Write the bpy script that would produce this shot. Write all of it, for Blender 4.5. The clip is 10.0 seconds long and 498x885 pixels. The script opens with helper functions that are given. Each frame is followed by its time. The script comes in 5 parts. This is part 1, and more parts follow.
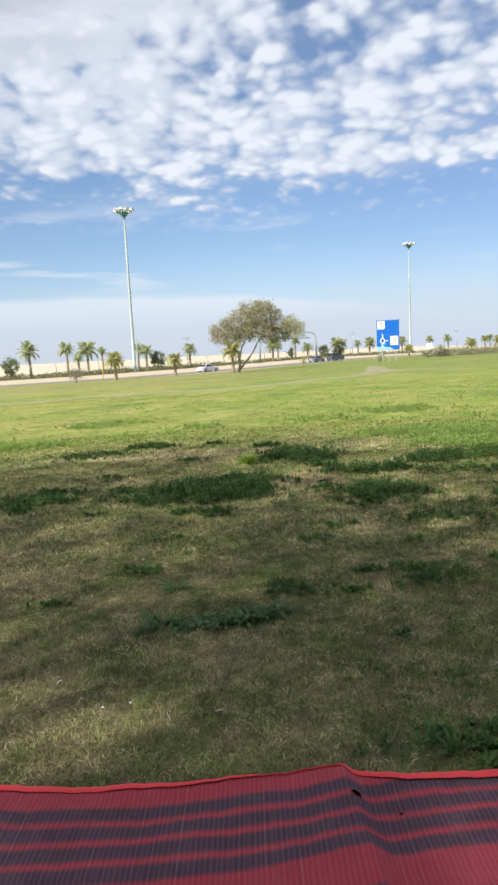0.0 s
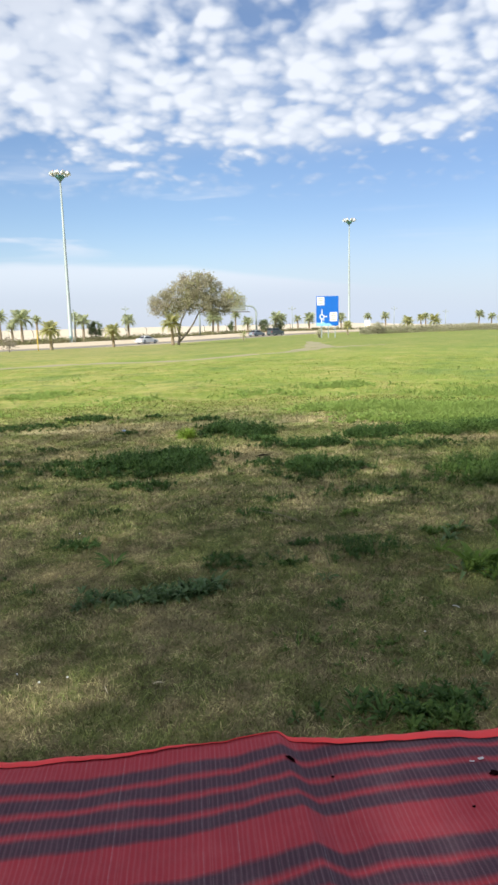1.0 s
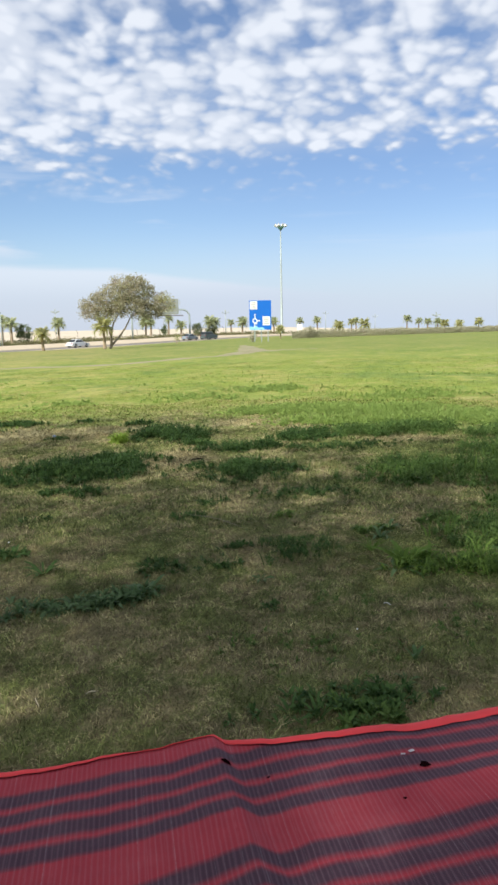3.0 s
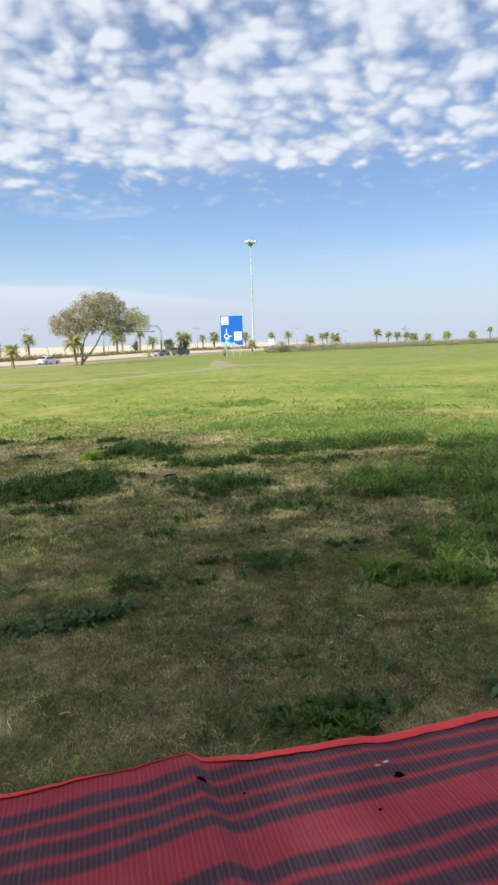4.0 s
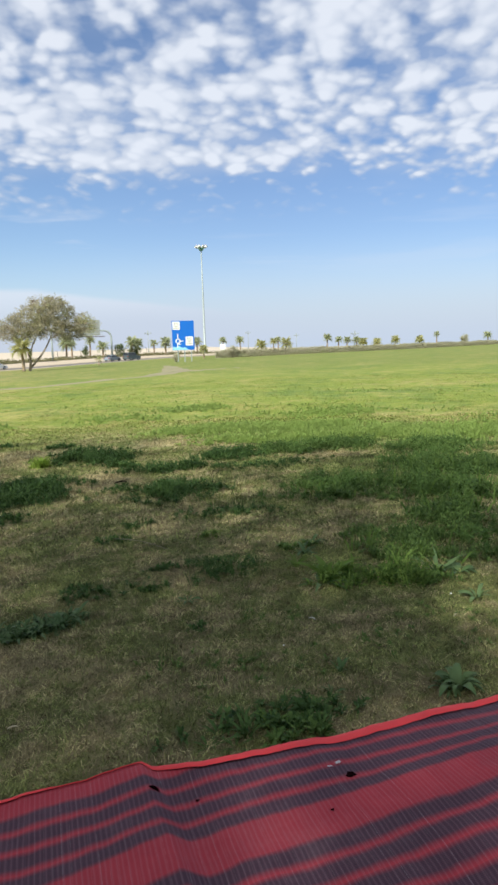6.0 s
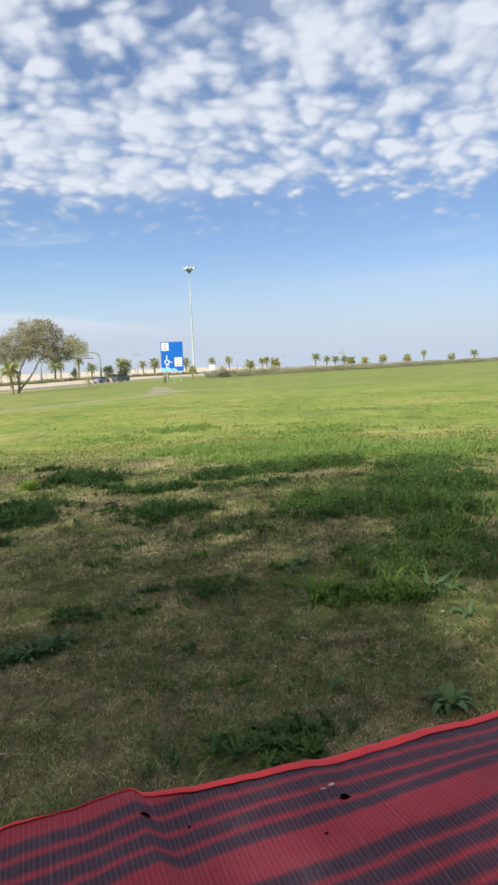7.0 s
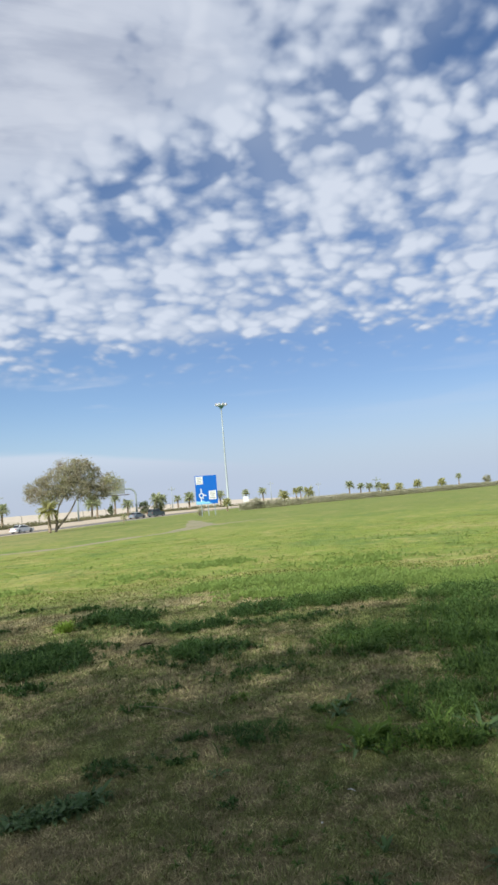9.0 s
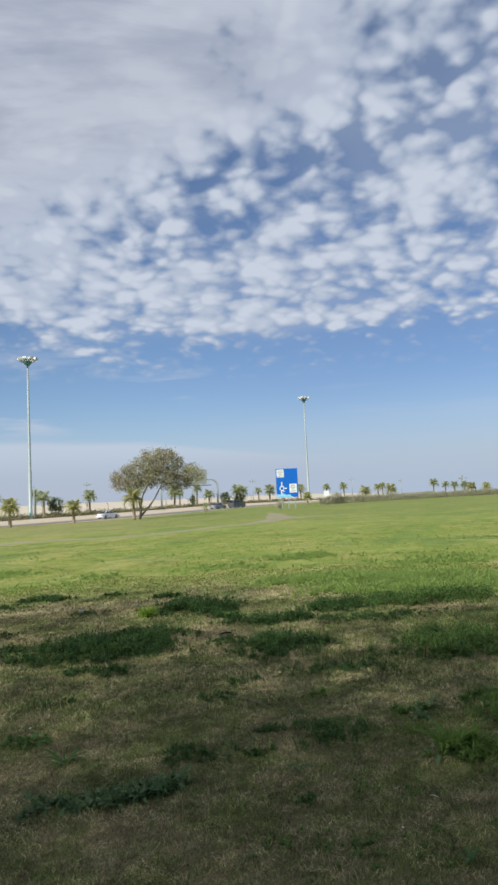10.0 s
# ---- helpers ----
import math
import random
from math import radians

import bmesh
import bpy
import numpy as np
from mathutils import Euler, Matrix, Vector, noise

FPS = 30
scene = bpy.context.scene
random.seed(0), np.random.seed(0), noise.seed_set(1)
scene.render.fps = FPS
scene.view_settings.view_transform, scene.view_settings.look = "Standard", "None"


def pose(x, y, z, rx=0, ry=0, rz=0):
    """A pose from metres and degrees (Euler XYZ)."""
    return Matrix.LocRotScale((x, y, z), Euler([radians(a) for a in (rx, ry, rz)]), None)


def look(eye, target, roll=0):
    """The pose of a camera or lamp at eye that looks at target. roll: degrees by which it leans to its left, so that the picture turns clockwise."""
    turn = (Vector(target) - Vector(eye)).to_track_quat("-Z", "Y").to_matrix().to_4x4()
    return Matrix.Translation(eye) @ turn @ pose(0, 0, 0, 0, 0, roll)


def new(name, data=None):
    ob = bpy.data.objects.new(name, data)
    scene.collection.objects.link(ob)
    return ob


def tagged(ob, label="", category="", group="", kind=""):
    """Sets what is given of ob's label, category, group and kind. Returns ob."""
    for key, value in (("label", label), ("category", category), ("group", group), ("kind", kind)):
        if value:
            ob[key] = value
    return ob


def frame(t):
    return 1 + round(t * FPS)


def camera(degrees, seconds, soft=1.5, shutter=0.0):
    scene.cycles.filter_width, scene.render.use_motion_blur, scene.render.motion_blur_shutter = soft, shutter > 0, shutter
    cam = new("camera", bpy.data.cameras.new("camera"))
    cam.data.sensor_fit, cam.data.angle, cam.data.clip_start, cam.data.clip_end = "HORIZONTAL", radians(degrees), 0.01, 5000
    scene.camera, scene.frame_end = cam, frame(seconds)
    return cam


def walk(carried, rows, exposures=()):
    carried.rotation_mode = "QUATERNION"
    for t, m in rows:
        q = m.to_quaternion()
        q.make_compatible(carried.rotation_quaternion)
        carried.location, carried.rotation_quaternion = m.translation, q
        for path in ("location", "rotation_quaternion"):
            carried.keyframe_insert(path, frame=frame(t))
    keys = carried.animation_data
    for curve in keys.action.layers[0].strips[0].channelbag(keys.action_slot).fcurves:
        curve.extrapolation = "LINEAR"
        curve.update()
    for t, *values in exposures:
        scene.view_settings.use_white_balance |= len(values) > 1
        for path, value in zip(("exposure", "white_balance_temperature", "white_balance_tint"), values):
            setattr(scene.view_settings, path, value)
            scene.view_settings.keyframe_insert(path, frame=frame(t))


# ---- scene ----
cam = camera(40.5, 10.0, soft=2.8)
PATH = [
    (0, (0.05, -0.152, 1.064), (0.043, 1.83, 0.803), -2.8),
    (0.5, (0.045, -0.155, 1.068), (0.123, 1.815, 0.731), -1.8),
    (1, (0.047, -0.16, 1.071), (0.217, 1.803, 0.727), -1.4),
    (1.5, (0.051, -0.157, 1.067), (0.287, 1.799, 0.727), -1.5),
    (2, (0.055, -0.153, 1.064), (0.347, 1.794, 0.711), -1.8),
    (3.5, (0.055, -0.171, 1.072), (0.453, 1.763, 0.757), -1.2),
    (4, (0.058, -0.178, 1.074), (0.499, 1.751, 0.778), -1.7),
    (4.5, (0.059, -0.175, 1.073), (0.528, 1.746, 0.773), -1.4),
    (5, (0.061, -0.183, 1.075), (0.608, 1.72, 0.793), -1.5),
    (5.5, (0.064, -0.181, 1.074), (0.628, 1.715, 0.778), -1.7),
    (7, (0.069, -0.186, 1.074), (0.678, 1.705, 0.845), -2.4),
    (7.5, (0.069, -0.185, 1.074), (0.681, 1.708, 0.868), -2.8),
    (8, (0.069, -0.186, 1.074), (0.684, 1.706, 0.87), -2.7),
    (8.5, (0.076, -0.194, 1.078), (0.716, 1.699, 1.015), -4.4),
    (9, (0.067, -0.227, 1.094), (0.604, 1.693, 1.256), -4.6),
    (9.5, (0.059, -0.212, 1.095), (0.536, 1.721, 1.282), -3.5),
    (10, (0.054, -0.197, 1.092), (0.354, 1.774, 1.249), -2.6),
]
EXPOSURES = [(0.0, 0.37, 6230, 10), (1.0, 0.45, 6230, 10), (3.5, 0.33, 6170, 10), (5.5, 0.29, 6120, 10), (8.0, 0.18, 6050, 10), (9.0, 0.07, 5920, 10), (9.5, -0.08, 5900, 10), (10.0, -0.13, 5900, 10)]
walk(cam, [(t, look(eye, target, roll)) for t, eye, target, roll in PATH], EXPOSURES)

# ---- light ----
SUN_EL, SUN_AZ = 40.0, 222.0
sun = new("sun", bpy.data.lights.new("sun", "SUN"))
sun.data.energy, sun.data.angle, sun.data.color = 4.8, radians(0.6), (1.0, 0.94, 0.82)
to_sun = Vector((math.sin(radians(SUN_AZ)) * math.cos(radians(SUN_EL)), math.cos(radians(SUN_AZ)) * math.cos(radians(SUN_EL)), math.sin(radians(SUN_EL))))
sun.matrix_world = look(to_sun * 60, (0, 0, 0))


class Nodes:
    """Short hand for a node tree."""

    def __init__(self, tree):
        self.tree = tree
        tree.nodes.clear()

    def add(self, kind, inputs=(), bands="", operation=""):
        node = self.tree.nodes.new(kind)
        if bands:
            node.bands_direction = bands
        if operation:
            node.operation = operation
        for key, value in dict(inputs).items():
            if isinstance(value, bpy.types.NodeSocket):
                self.tree.links.new(value, node.inputs[key])
            else:
                node.inputs[key].default_value = value
        return node

    def calc(self, op, a, b=0.0, c=0.0):
        node = self.add("ShaderNodeMath", {0: a, 1: b, 2: c}, operation=op)
        return node.outputs[0]

    def mix(self, factor, a, b, blend="MIX"):
        node = self.add("ShaderNodeMix")
        node.data_type, node.blend_type = "RGBA", blend
        for key, value in ((0, factor), (6, a), (7, b)):
            if isinstance(value, bpy.types.NodeSocket):
                self.tree.links.new(value, node.inputs[key])
            else:
                node.inputs[key].default_value = value
        return node.outputs[2]

    def noise(self, vector, scale, detail=4.0, rough=0.55, distortion=0.0):
        node = self.add("ShaderNodeTexNoise", {"Vector": vector, "Scale": scale, "Detail": detail, "Roughness": rough, "Distortion": distortion})
        return node.outputs["Fac"]

    def turned_up(self, normal, share):
        """A leaf's normal leaned towards the sky, as for soft short growth."""
        part_up = self.add("ShaderNodeVectorMath", {0: normal, 1: (1 - share, 1 - share, 1 - share)}, operation="MULTIPLY").outputs[0]
        total = self.add("ShaderNodeVectorMath", {0: part_up, 1: (0, 0, share)}, operation="ADD").outputs[0]
        return self.add("ShaderNodeVectorMath", {0: total}, operation="NORMALIZE").outputs[0]

    def spot(self, where, cx, cy, rx, ry):
        """One soft oval on the plan."""
        moved = self.add("ShaderNodeVectorMath", {0: where, 1: (-cx, -cy, 0)}, operation="ADD").outputs[0]
        scaled = self.add("ShaderNodeVectorMath", {0: moved, 1: (1 / rx, 1 / ry, 0)}, operation="MULTIPLY").outputs[0]
        return self.step(self.add("ShaderNodeVectorMath", {0: scaled}, operation="LENGTH").outputs["Value"], 1.25, 0.35)

    def step(self, value, low, high, to_low=0.0, to_high=1.0):
        node = self.add("ShaderNodeMapRange", {"Value": value, "From Min": low, "From Max": high, "To Min": to_low, "To Max": to_high})
        node.interpolation_type = "SMOOTHSTEP"
        return node.outputs["Result"]


def rgb(r, g, b):
    return (r, g, b, 1.0)


# sky with broken altocumulus and a pale haze bank above the horizon
world = bpy.data.worlds.new("sky")
scene.world = world
world.use_nodes = True
n = Nodes(world.node_tree)
sky = n.add("ShaderNodeTexSky")
sky.sky_type, sky.sun_disc = "NISHITA", False
sky.sun_elevation, sky.sun_rotation = radians(SUN_EL), radians(SUN_AZ)
sky.air_density, sky.dust_density, sky.ozone_density = 1.0, 0.6, 2.0
way = n.add("ShaderNodeTexCoord").outputs["Generated"]
split = n.add("ShaderNodeSeparateXYZ", {0: way})
wx, wy, wz = split.outputs
flat = n.calc("ADD", n.calc("MAXIMUM", wz, 0.0), 0.32)
u, v = n.calc("DIVIDE", wx, flat), n.calc("DIVIDE", wy, flat)
plane = n.add("ShaderNodeCombineXYZ", {0: u, 1: v, 2: 3.7}).outputs[0]
clusters = n.noise(plane, 3.4, 2.0, 0.45)
puffs = n.noise(plane, 11.0, 2.0, 0.5, 0.1)
curls = n.noise(plane, 30.0, 2.0, 0.5)
warp = n.add("ShaderNodeVectorMath", {0: plane, 1: n.add("ShaderNodeCombineXYZ", {0: n.calc("MULTIPLY", puffs, 0.09), 1: n.calc("MULTIPLY", clusters, 0.14)}).outputs[0]}, operation="ADD").outputs[0]


def rounded(scale, smooth):
    """Heaped round tops, about 1 over each puff and 0 between them."""
    cell = n.add("ShaderNodeTexVoronoi", {"Vector": warp, "Scale": scale})
    cell.feature = "SMOOTH_F1"
    cell.inputs["Smoothness"].default_value = smooth
    return n.calc("SUBTRACT", 1.0, n.calc("MULTIPLY", cell.outputs["Distance"], 1.55))


heaps = n.calc("MULTIPLY_ADD", rounded(12.0, 0.30), 0.55, n.calc("MULTIPLY", rounded(27.0, 0.35), 0.45))
fine = n.calc("ADD", n.calc("MULTIPLY_ADD", puffs, 0.36, n.calc("MULTIPLY", clusters, 0.34)), n.calc("MULTIPLY", curls, 0.20))
fine = n.calc("ADD", fine, n.calc("MULTIPLY", n.calc("SUBTRACT", heaps, -0.10), 0.32))
fine = n.calc("ADD", fine, n.calc("MULTIPLY", n.step(wx, 0.45, -0.10), 0.025))
# a ragged lower edge, a blue gap that climbs to the right, and a smooth sheet above it
edge = n.calc("ADD", wz, n.calc("MULTIPLY", n.calc("SUBTRACT", n.noise(plane, 3.2, 3.0, 0.5), 0.5), 0.08))
cover = n.step(edge, 0.208, 0.262)
clear_low = n.step(wz, 0.165, 0.215)
from_gap = n.calc("SUBTRACT", wz, n.calc("MULTIPLY_ADD", wx, 0.31, 0.385))
gap = n.calc("POWER", 2.718, n.calc("MULTIPLY", n.calc("POWER", n.calc("DIVIDE", from_gap, 0.055), 2.0), -1.0))
gap = n.calc("MULTIPLY", gap, n.step(wx, -0.14, 0.03))
heavy = n.calc("MULTIPLY", n.step(wx, 0.10, -0.06), n.step(wz, 0.24, 0.31))
sheet = n.calc("MULTIPLY", n.step(from_gap, 0.02, 0.14), n.step(wx, 0.42, 0.0))
amount = n.calc("MULTIPLY_ADD", heavy, 0.055, fine)
amount = n.calc("ADD", amount, n.calc("MULTIPLY", n.calc("SUBTRACT", cover, 1.0), 0.22))
amount = n.calc("ADD", amount, n.calc("SUBTRACT", n.calc("MULTIPLY", sheet, 0.17), n.calc("MULTIPLY", gap, 0.075)))
veil = n.calc("MULTIPLY", n.step(clusters, 0.34, 0.60), n.calc("MULTIPLY", cover, 0.42))
cloud = n.calc("MULTIPLY", n.calc("MAXIMUM", n.step(amount, 0.335, 0.60), veil), clear_low)
thick = n.calc("MULTIPLY", n.step(amount, 0.42, 0.66), n.step(n.calc("ADD", heaps, n.calc("MULTIPLY", puffs, 0.6)), 0.45, 0.85, 0.45, 1.0))
streak_at = n.add("ShaderNodeCombineXYZ", {0: n.calc("MULTIPLY", wx, 2.2), 1: n.calc("MULTIPLY", wy, 2.2), 2: n.calc("MULTIPLY", wz, 22.0)}).outputs[0]
streak = n.noise(streak_at, 1.3, 5.0, 0.5, 0.2)
bank_top = n.calc("SUBTRACT", 0.088, n.calc("MULTIPLY", n.calc("MAXIMUM", wx, 0.0), 0.13))
bank = n.calc("MULTIPLY", n.step(n.calc("SUBTRACT", n.calc("ADD", bank_top, n.calc("MULTIPLY", n.calc("SUBTRACT", streak, 0.5), 0.03)), wz), -0.004, 0.008), n.step(wx, 0.42, 0.12, 0.0, 0.75))
wisps = n.calc("MULTIPLY", n.calc("MULTIPLY", n.step(n.calc("ADD", streak, n.calc("MULTIPLY", n.step(wx, 0.05, -0.2), 0.06)), 0.55, 0.68), n.step(wz, 0.085, 0.12)), n.step(wz, 0.24, 0.14))
white = n.mix(thick, rgb(4.9, 5.3, 6.0), rgb(7.3, 7.4, 7.6))
brushed = n.noise(n.add("ShaderNodeMapping", {"Vector": plane, "Scale": (1.0, 3.2, 1.0), "Rotation": (0.0, 0.0, 0.35)}).outputs[0], 3.2, 5.0, 0.55, 0.3)
white = n.mix(n.calc("MULTIPLY", sheet, 0.80), white, n.mix(n.step(brushed, 0.38, 0.64), rgb(4.2, 4.35, 4.9), rgb(6.5, 6.5, 6.7)))
haze = n.step(wz, 0.16, -0.01)
tinted = n.mix(1.0, sky.outputs[0], rgb(0.95, 0.97, 1.03), "MULTIPLY")
tinted = n.mix(n.calc("MULTIPLY", n.step(wx, -0.1, 0.35), n.step(wz, 0.55, 0.15)), tinted, n.mix(1.0, tinted, rgb(0.90, 0.89, 0.92), "MULTIPLY"))
air = n.mix(n.calc("MULTIPLY", haze, n.step(wx, -0.05, 0.25, 0.55, 0.95)), tinted, rgb(5.0, 5.6, 6.5))
air = n.mix(bank, air, n.mix(n.step(wz, 0.03, 0.085), rgb(5.1, 5.5, 6.3), rgb(6.4, 6.65, 7.1)))
air = n.mix(n.calc("MULTIPLY", wisps, n.step(wx, 0.25, -0.1, 0.15, 0.85)), air, rgb(6.2, 6.5, 7.0))
air = n.mix(n.calc("MULTIPLY", cloud, 0.90), air, white)
back = n.add("ShaderNodeBackground", {"Color": air, "Strength": 0.10})
n.add("ShaderNodeOutputWorld", {"Surface": back.outputs[0]})


# ---- materials ----
def material(name, build, roughness=0.8, metallic=0.0, specular=0.3, bump=None):
    """build(n, where) gives the colour and, if wanted, a height for the relief."""
    m = bpy.data.materials.new(name)
    m.use_nodes = True
    n = Nodes(m.node_tree)
    where = n.add("ShaderNodeTexCoord").outputs["Object"]
    made = build(n, where)
    colour, height = made if isinstance(made, tuple) and len(made) == 2 else (made, None)
    shader = n.add("ShaderNodeBsdfPrincipled", {"Base Color": colour, "Roughness": roughness, "Metallic": metallic, "Specular IOR Level": specular})
    if height is not None and bump:
        relief = n.add("ShaderNodeBump", {"Height": height, "Strength": bump[0], "Distance": bump[1]})
        n.tree.links.new(relief.outputs[0], shader.inputs["Normal"])
    n.add("ShaderNodeOutputMaterial", {"Surface": shader.outputs[0]})
    return m


def leafy(name, dark, light, third, rough=0.6, through_light=0.35, patch=0.9, upward=0.0):
    """Thin leaves: each one its own tone, broad patches besides, and light that passes through."""
    m = bpy.data.materials.new(name)
    m.use_nodes = True
    n = Nodes(m.node_tree)
    geo = n.add("ShaderNodeNewGeometry")
    own, where = geo.outputs["Random Per Island"], geo.outputs["Position"]
    spread = n.noise(where, patch, 3.0)
    colour = n.mix(own, rgb(*dark), rgb(*light))
    colour = n.mix(n.step(spread, 0.46, 0.66), colour, rgb(*third))
    shine = n.add("ShaderNodeBsdfPrincipled", {"Base Color": colour, "Roughness": rough, "Specular IOR Level": 0.12})
    if upward:
        n.tree.links.new(n.turned_up(geo.outputs["Normal"], upward), shine.inputs["Normal"])
    passing = n.add("ShaderNodeBsdfTranslucent", {"Color": colour})
    both = n.add("ShaderNodeMixShader", {0: through_light, 1: shine.outputs[0], 2: passing.outputs[0]})
    n.add("ShaderNodeOutputMaterial", {"Surface": both.outputs[0]})
    return m


def paint(name, base, var=0.08, scale=3.0, roughness=0.5, metallic=0.0, dirt=(0.25, 0.2, 0.14), dirty=0.25):
    def build(n, where):
        c = n.mix(n.noise(where, scale, 5.0), rgb(*[max(0.0, k * (1 - var)) for k in base]), rgb(*[min(1.0, k * (1 + var)) for k in base]))
        spots = n.step(n.noise(where, scale * 2.3, 6.0, 0.65), 0.55, 0.75)
        return n.mix(n.calc("MULTIPLY", spots, dirty), c, rgb(*dirt))

    return material(name, build, roughness, metallic)


BARE_SPOTS = ((1.55, 7.35, 0.55, 0.30), (2.1, 6.95, 0.50, 0.22), (2.75, 5.75, 0.55, 0.22), (-4.4, 13.6, 1.6, 1.0), (-0.6, 7.1, 1.3, 0.5), (-1.3, 3.0, 0.5, 0.3), (0.35, 5.3, 0.45, 0.35))
LUSH_SPOTS = ((2.0, 8.7, 0.9, 0.6), (3.4, 8.4, 1.4, 0.8), (-3.0, 8.6, 0.9, 0.5), (4.6, 6.6, 1.0, 0.7))


def greenness(n, where):
    """0 on dry turf, 1 on green: broad drifts broken by small mottling, the same for soil and blades."""
    broad = n.noise(where, 0.42, 4.0, 0.6, 0.4)
    middle = n.noise(where, 2.6, 5.0, 0.62, 0.3)
    small = n.noise(where, 11.0, 4.0, 0.6)
    g = n.calc("ADD", n.calc("MULTIPLY", broad, 0.30), n.calc("MULTIPLY_ADD", middle, 0.38, n.calc("MULTIPLY", small, 0.32)))
    away = n.add("ShaderNodeVectorMath", {0: where}, operation="LENGTH").outputs["Value"]
    split = n.add("ShaderNodeSeparateXYZ", {0: where})
    g = n.calc("ADD", g, n.calc("MULTIPLY", n.step(away, 7.0, 9.5), n.step(split.outputs[0], -6.0, 4.0, 0.004, 0.038)))
    g = n.calc("SUBTRACT", g, n.calc("MULTIPLY", n.calc("MULTIPLY", n.step(split.outputs[0], 14.0, -10.0), n.step(split.outputs[1], 26.0, 48.0)), 0.05))
    g = n.calc("ADD", g, n.calc("MULTIPLY", n.calc("MULTIPLY", n.step(split.outputs[0], 0.5, 2.0), n.step(split.outputs[1], 7.0, 5.5)), 0.04))
    for row in BARE_SPOTS:
        g = n.calc("SUBTRACT", g, n.calc("MULTIPLY", n.spot(where, *row), 0.11))
    for row in LUSH_SPOTS:
        g = n.calc("ADD", g, n.calc("MULTIPLY", n.spot(where, *row), 0.08))
    return g, away


def turf_colours(n, where, own):
    """Colours of dry and green growth, paler and yellower out on the open field."""
    g, away = greenness(n, where)
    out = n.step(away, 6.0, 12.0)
    # near tones start very dark, with the shade among the blades in the colour
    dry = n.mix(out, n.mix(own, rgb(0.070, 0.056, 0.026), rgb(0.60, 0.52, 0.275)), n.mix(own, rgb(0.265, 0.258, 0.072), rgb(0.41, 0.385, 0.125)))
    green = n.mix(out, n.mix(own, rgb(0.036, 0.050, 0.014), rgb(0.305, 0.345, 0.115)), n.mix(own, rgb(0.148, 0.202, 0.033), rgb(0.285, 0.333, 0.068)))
    far = n.calc("MULTIPLY", n.step(away, 16.0, 55.0), 0.55)
    dry, green = n.mix(far, dry, rgb(0.24, 0.225, 0.09)), n.mix(far, green, rgb(0.165, 0.19, 0.058))
    # drifts of low weeds and barer, browner places that mottle the open field
    drift = n.calc("MULTIPLY_ADD", n.noise(where, 0.22, 5.0, 0.6, 0.6), 0.45, n.calc("MULTIPLY", n.noise(where, 1.4, 7.0, 0.72, 0.4), 0.55))
    weedy = n.calc("MULTIPLY", n.step(drift, 0.49, 0.60), n.step(away, 8.0, 14.0, 0.0, 0.62))
    bare = n.calc("MULTIPLY", n.step(drift, 0.46, 0.37), n.step(away, 8.0, 14.0, 0.0, 0.60))
    dry, green = n.mix(weedy, dry, rgb(0.112, 0.185, 0.048)), n.mix(weedy, green, rgb(0.105, 0.180, 0.046))
    dry, green = n.mix(bare, dry, rgb(0.36, 0.315, 0.130)), n.mix(bare, green, rgb(0.31, 0.300, 0.105))
    return dry, green, g


def turf(n, where):
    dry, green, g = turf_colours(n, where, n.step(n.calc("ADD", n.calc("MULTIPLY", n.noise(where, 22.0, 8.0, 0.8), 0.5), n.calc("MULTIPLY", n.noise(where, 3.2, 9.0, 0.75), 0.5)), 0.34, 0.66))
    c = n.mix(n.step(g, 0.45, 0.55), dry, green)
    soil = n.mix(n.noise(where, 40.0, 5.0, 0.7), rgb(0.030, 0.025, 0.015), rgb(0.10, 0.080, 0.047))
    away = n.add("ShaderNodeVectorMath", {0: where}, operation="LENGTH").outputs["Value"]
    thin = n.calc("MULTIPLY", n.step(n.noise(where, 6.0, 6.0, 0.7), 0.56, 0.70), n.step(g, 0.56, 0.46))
    # shade between the near blades, painted as a darkening to soil up close
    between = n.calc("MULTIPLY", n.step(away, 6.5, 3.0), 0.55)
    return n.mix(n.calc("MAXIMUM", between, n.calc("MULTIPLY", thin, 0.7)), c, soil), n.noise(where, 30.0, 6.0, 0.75)


